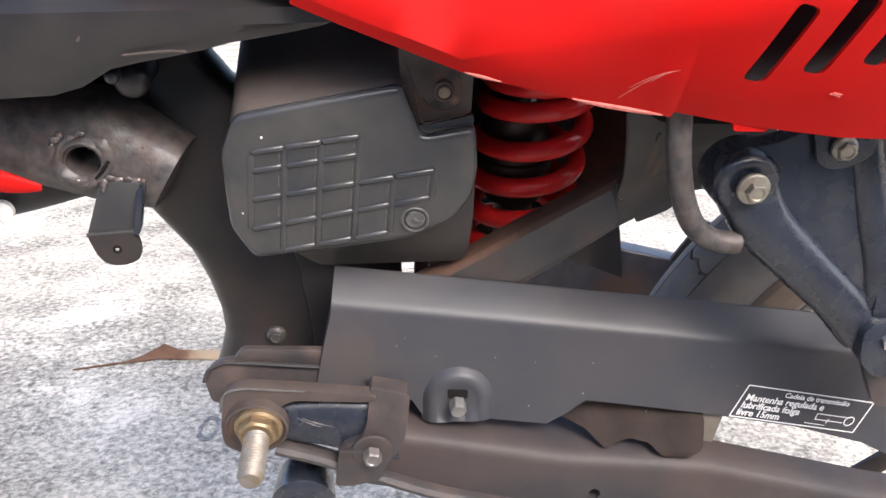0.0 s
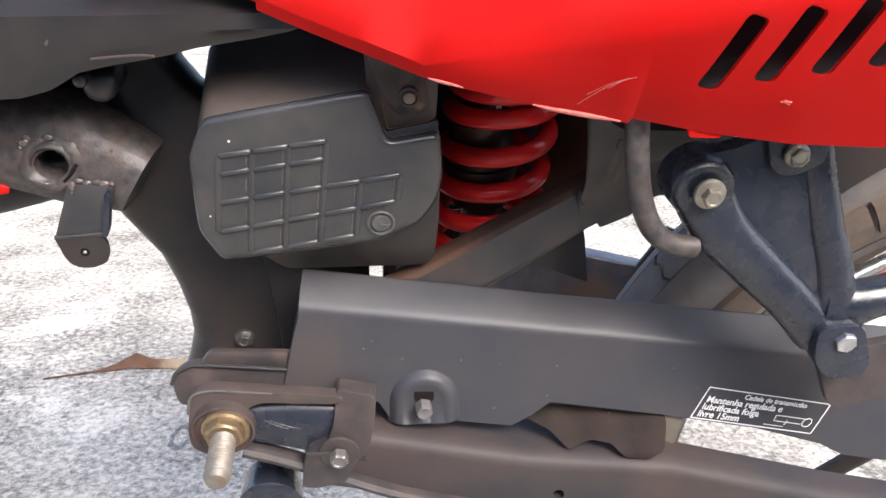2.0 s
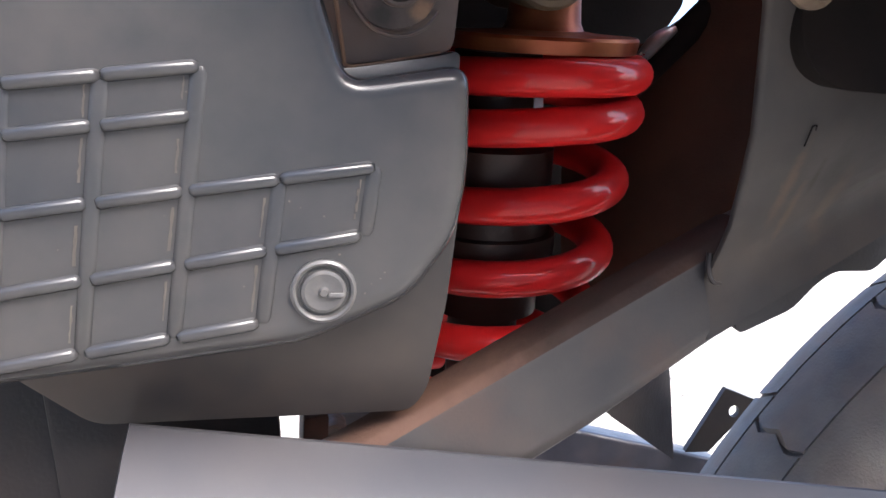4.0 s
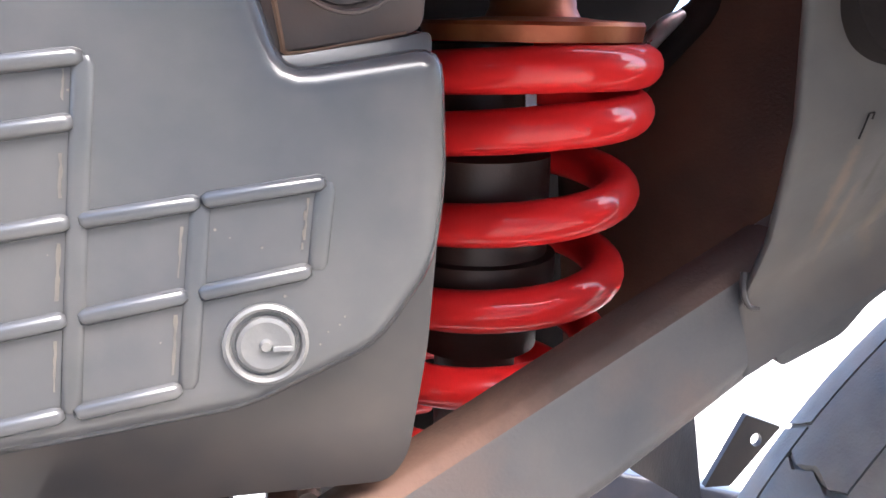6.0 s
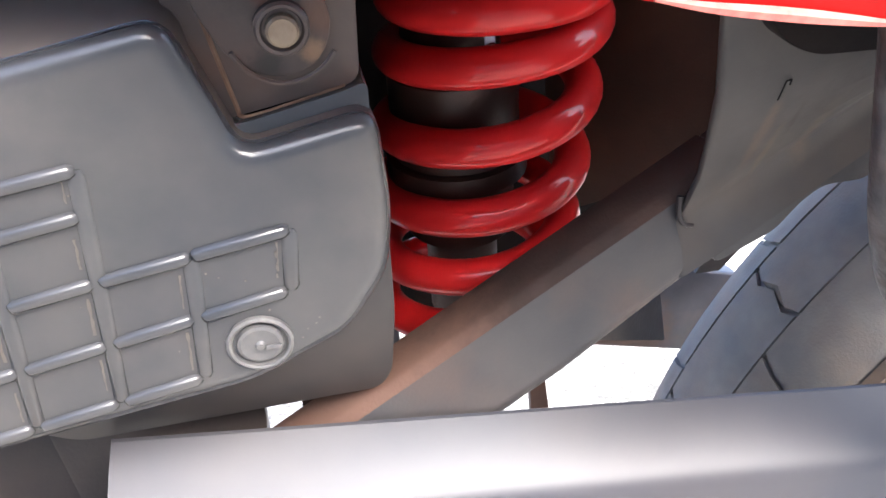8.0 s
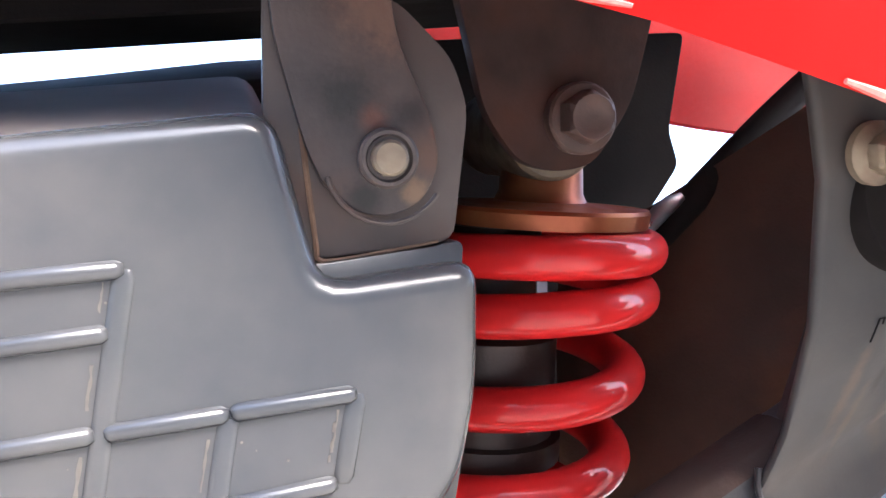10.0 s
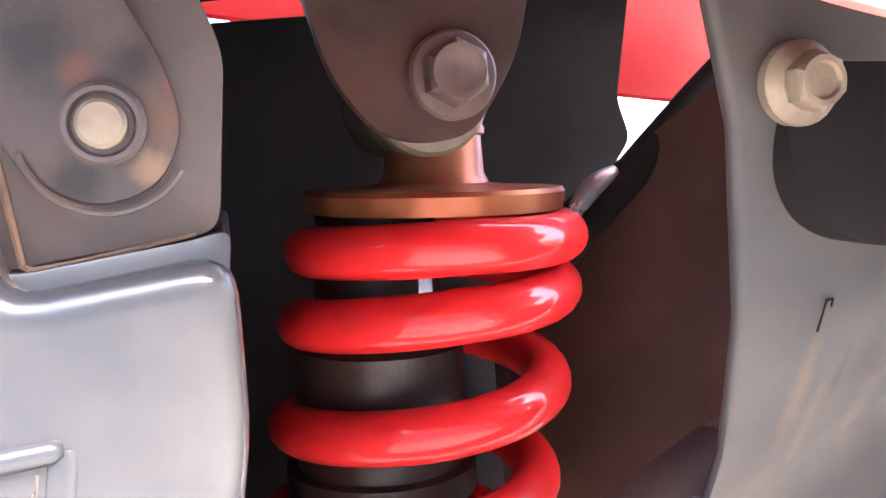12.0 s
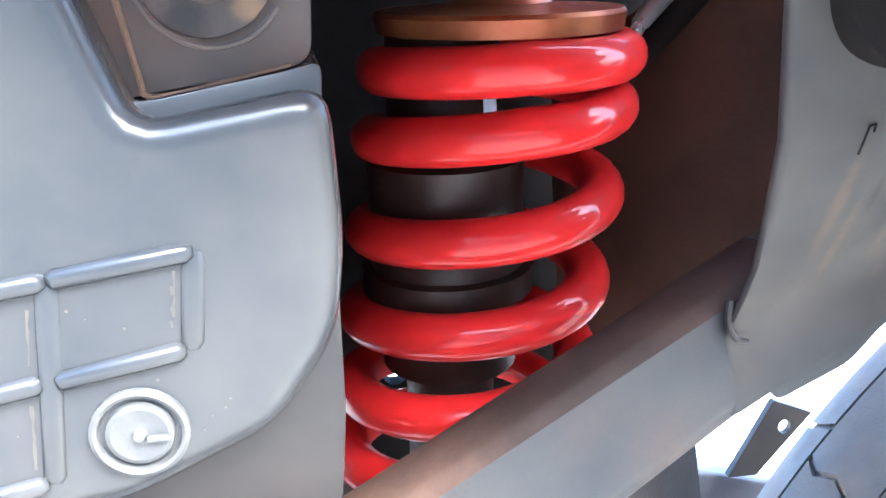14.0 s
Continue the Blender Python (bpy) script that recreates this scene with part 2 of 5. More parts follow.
M_BEIGE = material("beige_dusty_plastic", (0.14, 0.122, 0.098), (0.11, 0.095, 0.078), 0.6, scale=80)
M_LEAF = material("dry_leaf", (0.085, 0.034, 0.015), (0.15, 0.075, 0.036), 0.7, scale=30)
spot(M_LEAF, (-0.205, 0.90, 0.01), 0.03, 0.07, (0.36, 0.27, 0.17), 0.9, 0.4, 40, (1.0, 0.0, 0.0))
M_SCUFF = material("scuffed_red", (0.50, 0.15, 0.12), (0.44, 0.085, 0.07), 0.7, scale=300)
M_SCRATCH = material("grey_scratch", (0.18, 0.175, 0.17), (0.13, 0.127, 0.122), 0.6, scale=300)
M_WHITE = material("white_print", (0.75, 0.75, 0.73), (0.68, 0.68, 0.66), 0.5, scale=200)
M_RED_FAR = material("thin_red_plastic", (0.30, 0.003, 0.004), (0.25, 0.003, 0.004), 0.5, scale=25, spec=0.1)
ft = M_RED_FAR.node_tree
tr = ft.nodes.new("ShaderNodeBsdfTranslucent")
tr.inputs["Color"].default_value = (0.26, 0.002, 0.003, 1)
mx = ft.nodes.new("ShaderNodeMixShader")
mx.inputs[0].default_value = 0.6
ft.links.new(ft.nodes["Principled BSDF"].outputs[0], mx.inputs[1])
ft.links.new(tr.outputs[0], mx.inputs[2])
ft.links.new(mx.outputs[0], ft.nodes["Material Output"].inputs["Surface"])
M_BOLT_DARK = material("brown_bolt", (0.085, 0.048, 0.038), (0.058, 0.035, 0.029), 0.55, metal=0.1, scale=150, stain=RUST, amount=0.5, spread=0.5)
M_RUST_PALE = material("pale_rust", (0.17, 0.105, 0.068), (0.11, 0.066, 0.044), 0.7, scale=220, spec=0.2)
M_CRUMB = material("dust_crumb", (0.080, 0.070, 0.060), (0.055, 0.049, 0.044), 0.85, scale=300, spec=0.1)
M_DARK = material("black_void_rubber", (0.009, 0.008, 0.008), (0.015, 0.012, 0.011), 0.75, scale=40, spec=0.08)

# ---- builders ----
# the motorcycle leans over on its stand: across it, things rise by LEAN from this side to the other
LEAN = 0.25
OUT = (0, -1, -LEAN)



def part(name, bm, mat, parent, label="", smooth=False, sharp=38):
    """One mesh object from a bmesh under a thing or a part, kept at its world place."""
    bmesh.ops.recalc_face_normals(bm, faces=bm.faces)
    me = bpy.data.meshes.new(name)
    bm.to_mesh(me)
    bm.free()
    me.materials.append(mat)
    if smooth:
        me.shade_smooth()
        me.set_sharp_from_angle(angle=radians(sharp))
    return hang(new(name, me), parent, label)


def hang(ob, parent, label=""):
    ob.parent = parent
    at = parent["origin"]
    if ob.type == "EMPTY":
        at = (0, 0, 0)
    ob.matrix_parent_inverse = Matrix.Translation([-a for a in at])
    ob["origin"] = (0.0, 0.0, 0.0)
    if label:
        tagged(ob, label)
    return ob


def thing(name, at, label, category, **more):
    ob = new(name)
    ob.location = at
    ob.empty_display_size = 0.02
    ob["origin"] = [float(a) for a in at]
    return tagged(ob, label, category, **more)


def loft(rings, caps=True, bevel=0.0, only=None, segs=3):
    """A skin over rings of equal count; caps close the first and last. only(edge) picks the edges to round."""
    bm = bmesh.new()
    vs = [[bm.verts.new(p) for p in ring] for ring in rings]
    n = len(rings[0])
    for a, b in zip(vs, vs[1:]):
        for i in range(n):
            bm.faces.new((a[i], a[(i + 1) % n], b[(i + 1) % n], b[i]))
    if caps:
        bm.faces.new(vs[0])
        bm.faces.new(vs[-1][::-1])
    bmesh.ops.recalc_face_normals(bm, faces=bm.faces)
    if bevel:
        edges = [e for e in bm.edges if e.calc_face_angle(0) > radians(20) and (only is None or only(e))]
        bmesh.ops.bevel(bm, geom=edges, offset=bevel, segments=segs, profile=0.6, affect="EDGES", clamp_overlap=True)
    return bm


def rounded(pts, r=0.004, n=4):
    """A closed outline with its corners rounded."""
    out = []
    m = len(pts)
    for i in range(m):
        p0, p, p1 = Vector(pts[i - 1]), Vector(pts[i]), Vector(pts[(i + 1) % m])
        a, b = (p0 - p), (p1 - p)
        k = min(r, a.length * 0.45, b.length * 0.45)
        a, b = p + a.normalized() * k, p + b.normalized() * k
        for j in range(n + 1):
            t = j / n
            out.append(tuple((1 - t) ** 2 * a + 2 * t * (1 - t) * p + t * t * b))
    return out


def plate(outline, front, back, bevel=0.0008, radius=0.003, segs=2):
    """A plate over an (x, z) outline; front and back are y, or functions of x and z."""
    f = front if callable(front) else (lambda x, z: front)
    b = back if callable(back) else (lambda x, z: back)
    o = rounded(outline, radius) if radius else outline
    return loft([[(x, f(x, z), z) for x, z in o], [(x, b(x, z), z + LEAN * (b(x, z) - f(x, z))) for x, z in o]], bevel=bevel, segs=segs)


def spline(pts, n=8):
    """Catmull-Rom through points of any dimension."""
    P = [Vector(p) for p in pts]
    P = [P[0] * 2 - P[1]] + P + [P[-1] * 2 - P[-2]]
    out = []
    for i in range(1, len(P) - 2):
        for j in range(n):
            t = j / n
            a, b, c, d = P[i - 1:i + 3]
            out.append(0.5 * ((2 * b) + (c - a) * t + (2 * a - 5 * b + 4 * c - d) * t * t + (3 * b - a - 3 * c + d) * t ** 3))
    return out + [P[-2]]


def tube(pts, radius, sides=12, n=8, smooth=True, side=None, flat=1.0):
    """A round rod along points; flat < 1 squeezes it across the given side."""
    path = spline(pts, n) if smooth else [Vector(p) for p in pts]
    up = Vector(side or (0, 1, 0))
    rings = []
    for i, p in enumerate(path):
        d = (path[min(i + 1, len(path) - 1)] - path[max(i - 1, 0)]).normalized()
        u = (up - d * up.dot(d)).normalized()
        v = d.cross(u)
        r = radius(i / (len(path) - 1)) if callable(radius) else radius
        rings.append([p + u * (math.cos(a) * r * flat) + v * (math.sin(a) * r) for a in (2 * math.pi * k / sides for k in range(sides))])
    return loft(rings)


def lathe(profile, origin, axis, sides=28, caps=True):
    """Turns (distance along the axis, radius) pairs round an axis through origin."""
    q = Vector(axis).normalized().to_track_quat("Z", "Y").to_matrix()
    o = Vector(origin)
    rings = [[o + q @ Vector((math.cos(a) * r, math.sin(a) * r, h)) for a in (2 * math.pi * k / sides for k in range(sides))] for h, r in profile]
    return loft(rings, caps)


def hexhead(origin, axis, flats, height, turn=0.0, dish=0.0):
    """A hexagon head with a round chamfered top and a shallow dish."""
    q = Vector(axis).normalized().to_track_quat("Z", "Y").to_matrix()
    o, r, n = Vector(origin), flats / 2, 24

    def ring(h, k, hexed):
        out = []
        for i in range(n):
            a = 2 * math.pi * i / n
            w = (a + math.pi / 6) % (math.pi / 3) - math.pi / 6
            rr = r / math.cos(w) if hexed else r * k
            out.append(o + q @ Vector((math.cos(a + turn) * rr, math.sin(a + turn) * rr, h)))
        return out
    return loft([ring(0, 1, True), ring(height * 0.84, 1, True), ring(height, 0.93, False), ring(height, 0.72, False), ring(height - dish, 0.62, False)])


def bolt(parent, at, flats, height, flange, mat, washer=None, axis=OUT, turn=0.3, label="", dish=0.0006):
    """A flange bolt as one part; its washer, where there is one, is a piece under it."""
    bm = hexhead(at, axis, flats, height, turn, dish)
    if flange:
        fl = lathe([(-0.0012, flange), (0.0006, flange), (0.0012, flange * 0.94), (0.0022, flats * 0.55)], at, axis, 24)
        me = bpy.data.meshes.new("flange")
        fl.to_mesh(me)
        fl.free()
        bm.from_mesh(me)
        bpy.data.meshes.remove(me)
    ob = part("bolt", bm, mat, parent, label, True, 30)
    if washer:
        part("washer", lathe([(-0.0026, washer), (-0.0014, washer), (-0.0010, washer * 0.95), (-0.0010, flats * 0.4)], at, axis, 28), M_SLIDER, ob, "", True, 30)
    return ob


def merge(*bms):
    """Several bmeshes in one."""
    out = bms[0]
    for other in bms[1:]:
        me = bpy.data.meshes.new("piece")
        other.to_mesh(me)
        other.free()
        out.from_mesh(me)
        bpy.data.meshes.remove(me)
    return out


def cut(ob, cutter, thickness=0.0):
    """Takes the cutter's shape out of a part for good."""
    tool_mesh = bpy.data.meshes.new("tool")
    bmesh.ops.recalc_face_normals(cutter, faces=cutter.faces)
    cutter.to_mesh(tool_mesh)
    cutter.free()
    tool = new("tool", tool_mesh)
    if thickness:
        s = ob.modifiers.new("thickness", "SOLIDIFY")
        s.thickness, s.offset = thickness, -1
    m = ob.modifiers.new("cut", "BOOLEAN")
    m.operation, m.solver, m.object = "DIFFERENCE", "EXACT", tool
    bpy.context.view_layer.update()
    me = bpy.data.meshes.new_from_object(ob.evaluated_get(bpy.context.evaluated_depsgraph_get()))
    ob.modifiers.clear()
    ob.data = me
    bpy.data.objects.remove(tool)
    bpy.data.meshes.remove(tool_mesh)


def lettering(text, size, m, mat, parent, shear=0.0, align="LEFT"):
    """Raised print from the built-in font at the pose m, as one mesh."""
    c = bpy.data.curves.new("print", "FONT")
    c.body, c.size, c.shear, c.align_x, c.extrude = text, size, shear, align, 0.00008
    c.offset = size * 0.018
    o = new("print", c)
    bpy.context.view_layer.update()
    me = bpy.data.meshes.new_from_object(o.evaluated_get(bpy.context.evaluated_depsgraph_get()))
    bpy.data.objects.remove(o)
    bpy.data.curves.remove(c)
    me.transform(m)
    me.materials.clear()
    me.materials.append(mat)
    return hang(new("lettering", me), parent)


def box(x0, x1, y0, y1, z0, z1, bevel=0.001):
    return loft([[(x0, y0, z0), (x1, y0, z0), (x1, y0, z1), (x0, y0, z1)], [(x0, y1, z0), (x1, y1, z0), (x1, y1, z1), (x0, y1, z1)]], bevel=bevel, segs=2)


# ---- ground ----
def ground_material():
    """Weathered concrete: pale worn patches, grey lichen, fine grit and hairline cracks."""
    m = bpy.data.materials.new("concrete")
    m.use_nodes = True
    nt = m.node_tree
    b = nt.nodes["Principled BSDF"]
    co = nt.nodes.new("ShaderNodeTexCoord").outputs["Object"]

    def noise(scale, detail, rough=0.5, warp=0.0):
        n = nt.nodes.new("ShaderNodeTexNoise")
        for key, value in (("Scale", scale), ("Detail", detail), ("Roughness", rough), ("Distortion", warp)):
            n.inputs[key].default_value = value
        nt.links.new(co, n.inputs["Vector"])
        return n.outputs["Fac"]

    def span(x, lo, hi, a=0.0, c=1.0):
        r = nt.nodes.new("ShaderNodeMapRange")
        for key, value in (("From Min", lo), ("From Max", hi), ("To Min", a), ("To Max", c)):
            r.inputs[key].default_value = value
        nt.links.new(x, r.inputs["Value"])
        return r.outputs[0]

    def calc(op, a, c):
        k = nt.nodes.new("ShaderNodeMath")
        k.operation = op
        for socket, value in zip(k.inputs, (a, c)):
            if isinstance(value, float):
                socket.default_value = value
            else:
                nt.links.new(value, socket)
        return k.outputs[0]

    def blend(fac, a, c):
        x = nt.nodes.new("ShaderNodeMix")
        x.data_type = "RGBA"
        nt.links.new(fac, x.inputs["Factor"])
        for socket, value in ((x.inputs["A"], a), (x.inputs["B"], c)):
            if isinstance(value, tuple):
                socket.default_value = (*value, 1)
            else:
                nt.links.new(value, socket)
        return x.outputs["Result"]

    broad = noise(5.0, 8, 0.6)
    grit = noise(95, 12, 0.72, 0.4)
    mixed = calc("ADD", calc("MULTIPLY", broad, 0.55), grit)
    colour = blend(span(mixed, 0.64, 0.92), (0.15, 0.140, 0.122), (0.66, 0.605, 0.51))
    bare = calc("ADD", calc("MULTIPLY", grit, 0.25), noise(3.3, 9, 0.62))
    colour = blend(span(bare, 0.68, 0.76, 0.0, 0.85), colour, (0.76, 0.705, 0.60))
    v = nt.nodes.new("ShaderNodeTexVoronoi")
    v.feature = "DISTANCE_TO_EDGE"
    v.inputs["Scale"].default_value = 42
    add = nt.nodes.new("ShaderNodeVectorMath")
    add.operation = "MULTIPLY_ADD"
    add.inputs[1].default_value = (0.04, 0.04, 0.04)
    wn = nt.nodes.new("ShaderNodeTexNoise")
    wn.inputs["Scale"].default_value, wn.inputs["Detail"].default_value = 60, 6
    nt.links.new(co, wn.inputs["Vector"])
    nt.links.new(wn.outputs["Color"], add.inputs[0])
    nt.links.new(co, add.inputs[2])
    nt.links.new(add.outputs[0], v.inputs["Vector"])
    crack = calc("MULTIPLY", span(v.outputs["Distance"], 0.0, 0.05, 0.7, 0.0), span(noise(14, 4), 0.42, 0.6))
    colour = blend(crack, colour, (0.10, 0.094, 0.085))
    nt.links.new(colour, b.inputs["Base Color"])
    b.inputs["Roughness"].default_value = 0.92
    b.inputs["Specular IOR Level"].default_value = 0.2
    bp = nt.nodes.new("ShaderNodeBump")
    bp.inputs["Strength"].default_value, bp.inputs["Distance"].default_value = 0.7, 0.004
    nt.links.new(grit, bp.inputs["Height"])
    nt.links.new(bp.outputs[0], b.inputs["Normal"])
    return m


gb = bmesh.new()
bmesh.ops.create_grid(gb, x_segments=2, y_segments=2, size=400)
gm = bpy.data.meshes.new("ground")
gb.to_mesh(gm)
gb.free()
gm.materials.append(ground_material())
tagged(new("ground", gm), "weathered grey concrete ground bleached by the sun", "ground", kind="structure")

# plain plastered wall on the camera's side, unseen, added to block low light
wb = bmesh.new()
bmesh.ops.create_cube(wb, size=1.0, matrix=Matrix.Translation((0, -3.5, 1.1)) @ Matrix.Diagonal((14.0, 0.2, 2.2, 1.0)))
wm = bpy.data.meshes.new("unseen_wall")
wb.to_mesh(wm)
wb.free()
wm.materials.append(material("unseen_wall_plaster", (0.50, 0.48, 0.44), (0.40, 0.385, 0.35), 0.9, scale=2.0, fine=120, bump=0.3, stain=(0.14, 0.13, 0.115), amount=0.5, spread=0.52))
tagged(new("unseen_wall", wm), "added plain grey wall, unseen, that blocks low light", "wall", kind="structure")

# a dark ring left on the concrete
rng = random.Random(11)
ring_in, ring_out = [], []
for i in range(28):
    a = 2 * math.pi * i / 28
    w = 0.5 + 0.5 * rng.random()
    ring_in.append((-0.186 + math.cos(a) * (0.006 + 0.004 * w), 0.677 + math.sin(a) * (0.016 + 0.008 * w), 0.0008))
    ring_out.append((-0.186 + math.cos(a) * (0.010 + 0.007 * w), 0.677 + math.sin(a) * (0.024 + 0.014 * w), 0.0008))
bm = loft([ring_in, ring_out], caps=False)
me = bpy.data.meshes.new("stain")
bm.to_mesh(me)
bm.free()
me.materials.append(material("dark_stain", (0.10, 0.10, 0.098), (0.17, 0.168, 0.16), 0.9, scale=90, stain=(0.30, 0.295, 0.28), amount=0.9, spread=0.5))
new("stain", me).parent = bpy.data.objects["ground"]

# ---- motorcycle ----
bike = thing("motorcycle", (0.553, 0.225, 0.0), "red and black motorcycle with a red rear shock spring", "motorcycle")


def interp(tab, x):
    return float(np.interp(x, [p[0] for p in tab], [p[1] for p in tab]))


# battery cover: moulded black plastic with a raised grid
cover_y = lambda x, z: 0.0 - 0.25 * (z - 0.54)
COVER = [(0.001, 0.5645), (0.040, 0.5717), (0.0797, 0.5788), (0.0887, 0.5532), (0.1146, 0.5580), (0.1162, 0.536), (0.1146, 0.521), (0.105, 0.507), (0.0825, 0.4968), (0.0455, 0.4918), (0.0035, 0.4866), (-0.007, 0.505), (-0.0075, 0.545)]


def inset(pts, d):
    """The outline moved inwards by d, with mitred corners."""
    out = []
    for i in range(len(pts)):
        p0, p, p1 = Vector(pts[i - 1]), Vector(pts[i]), Vector(pts[(i + 1) % len(pts)])
        a, c = (p - p0).normalized(), (p1 - p).normalized()
        m = Vector((a.y, -a.x)) + Vector((c.y, -c.x))
        out.append(tuple(p + m * (2 * d / m.length_squared)))
    return out


def cover_ring(d):
    """The cover's outline moved inwards, its outer corners tightening and its inner corner widening."""
    o = inset(COVER, d)
    ring = []
    for i in range(len(o)):
        ring += rounded([o[i - 1], o[i], o[(i + 1) % len(o)]], 0.004 + d if i == 3 else max(0.0055 - d, 0.001), 4)[5:10]
    return ring


R = 0.0050
rings = [[(x, cover_y(x, z), z) for x, z in cover_ring(R + 0.0006)]]
for q in range(8):
    a = math.pi / 2 * q / 7
    rings.append([(x, cover_y(x, z) + R * (1 - math.cos(a)), z) for x, z in cover_ring(R * (1 - math.sin(a)))])
rings.append([(x + (-0.004 if x < 0.02 else 0.0), 0.065, z + (0.029 if z > 0.5595 and x < 0.085 else (0.004 if z > 0.54 else -0.002))) for x, z in cover_ring(0.0)])
cover = part("battery_cover", loft(rings[:-1]), M_PLASTIC, bike, "black moulded plastic battery cover with a raised grid", True, 60)
part("cover_wall", loft(rings[-2:], caps=False), M_WALL, cover, "dusty top and sides of the cover", True, 60)
for x, z, s in ((0.0135, 0.5535, 0.0007), (0.0350, 0.5503, 0.0008), (0.0005, 0.5140, 0.0005), (0.0230, 0.5370, 0.0004)):
    part("speck", lathe([(-0.0004, s), (0.0003, s * 0.7)], (x, cover_y(x, z), z), OUT, 7), M_WHITE, cover)
lower_y = lambda x, z: 0.0085 - 0.62 * (z - 0.525)
part("skirt", plate([(0.012, 0.492), (0.080, 0.503), (0.1150, 0.530), (0.1160, 0.505), (0.1150, 0.481), (0.1115, 0.4745), (0.034, 0.4735)], lower_y, 0.055, 0.0015, 0.004), M_SKIRT, cover, "", True)
part("ear", plate([(0.0850, 0.5566), (0.0880, 0.549), (0.1138, 0.553), (0.1142, 0.5617), (0.1090, 0.5602), (0.0893, 0.5563)], 0.0056, 0.06, 0.0015, 0.002), M_PLASTIC, cover, "", True)


def rib(x0, z0, x1, z1, w=0.0016, h=0.0015):
    a, b = Vector((x0, cover_y(x0, z0), z0)), Vector((x1, cover_y(x1, z1), z1))
    d = (b - a).normalized()
    nrm = Vector(OUT).normalized()
    s = d.cross(nrm)
    prof = [(-w, -0.0006), (-w * 0.85, h * 0.55), (-w * 0.35, h), (w * 0.35, h), (w * 0.85, h * 0.55), (w, -0.0006)]
    rings = [[p + s * (u * k) + nrm * (v if k == 1 else min(v, h * 0.3)) for u, v in prof] for p, k in ((a, 0.6), (a + d * 0.0012, 1), (b - d * 0.0012, 1), (b, 0.6))]
    part("rib", loft(rings), M_PLASTIC, cover, "", True, 60)


ROWS_Z = [(0.5458, 0.146), (0.5364, 0.15), (0.5214, 0.158), (0.5055, 0.178), (0.4905, 0.171)]
COLS_X = [0.0061, 0.0221, 0.0394, 0.0573, 0.0752, 0.0945]


def grid_point(c, r):
    x = COLS_X[c]
    for _ in range(3):
        z = ROWS_Z[r][0] + ROWS_Z[r][1] * (x - 0.0061)
        x = COLS_X[c] + 0.095 * (z - 0.53)
    return x, z


for r, (c0, c1) in enumerate(((0, 3), (0, 3), (0, 5), (0, 5), (1, 4))):
    for c in range(c0, c1):
        (x0, z0), (x1, z1) = grid_point(c, r), grid_point(c + 1, r)
        g = 0.0 if r == 0 or (r == 2 and c >= 3) else 0.0009
        rib(x0 + g * 0.5, z0, x1 - g, z1)
for c, (r0, r1) in enumerate(((0, 3), (0, 4), (0, 4), (0, 4), (2, 4), (2, 3))):
    (x0, z0), (x1, z1) = grid_point(c, r0), grid_point(c, r1)
    rib(x0, z0, x1, z1, w=0.0018, h=0.0007)
for x, z, w, hh in ((0.0916, 0.5300, 0.0002, 0.0008), (0.0915, 0.5272, 0.0003, 0.0005), (0.0912, 0.5250, 0.0002, 0.0006), (0.0560, 0.5280, 0.0002, 0.0030), (0.0375, 0.5125, 0.0002, 0.0030), (0.0735, 0.5115, 0.0002, 0.0030), (0.0200, 0.5125, 0.0003, 0.0040), (0.0365, 0.4985, 0.0003, 0.0030)):
    part("residue", plate([(x - w, z - hh), (x + w, z - hh * 0.8), (x + w * 0.6, z + hh), (x - w, z + hh * 0.7)], lambda x, z: cover_y(x, z) - 0.0002, lambda x, z: cover_y(x, z) + 0.0003, 0, 0), M_CRUMB, cover)
rng = random.Random(5)
for r, (c0, c1) in enumerate(((0, 3), (0, 3), (0, 5), (1, 4))):
    for c in range(c0, c1):
        (x0, z0), (x1, z1) = grid_point(c + 1, r), grid_point(c + 1, r + 1)
        a, b = rng.uniform(0.15, 0.35), rng.uniform(0.65, 0.9)
        w = rng.uniform(0.00015, 0.00035)
        pts = []
        for k in range(9):
            f = a + (b - a) * k / 8
            pts.append((x0 + (x1 - x0) * f - 0.0026 + rng.uniform(-0.0001, 0.0001), z0 + (z1 - z0) * f, w * rng.uniform(0.4, 1.3)))
        outline = [(x - d, z) for x, z, d in pts] + [(x + d, z) for x, z, d in pts[::-1]]
        part("dust_line", plate(outline, lambda x, z: cover_y(x, z) - 0.0001, lambda x, z: cover_y(x, z) + 0.0003, 0, 0), M_CRUMB, cover)
rng = random.Random(9)
for i in range(16):
    x, z, s = rng.uniform(0.005, 0.108), rng.uniform(0.508, 0.552), rng.uniform(0.00015, 0.0004)
    part("speck", lathe([(-0.0004, s), (0.0001, s * 0.7)], (x, cover_y(x, z), z), OUT, 6), M_CRUMB, cover)
knob_at = (0.0852, cover_y(0, 0.5089), 0.5089)
knob = part("fastener", lathe([(-0.001, 0.0072), (0.0009, 0.0071), (0.0013, 0.0065), (0.0010, 0.0060), (-0.0002, 0.0056), (-0.0002, 0.0051), (0.0010, 0.0048), (0.0013, 0.0041), (0.0010, 0.0024), (0.0012, 0.0012), (0.0019, 0.0008)], knob_at, OUT), M_FASTENER, cover, "round plastic turn fastener grey with dust", True, 30)
part("slot", box(knob_at[0] + 0.001, knob_at[0] + 0.0044, knob_at[1] - 0.0017, knob_at[1], knob_at[2] - 0.0014, knob_at[2] - 0.0004, 0.0002), M_FASTENER, knob)

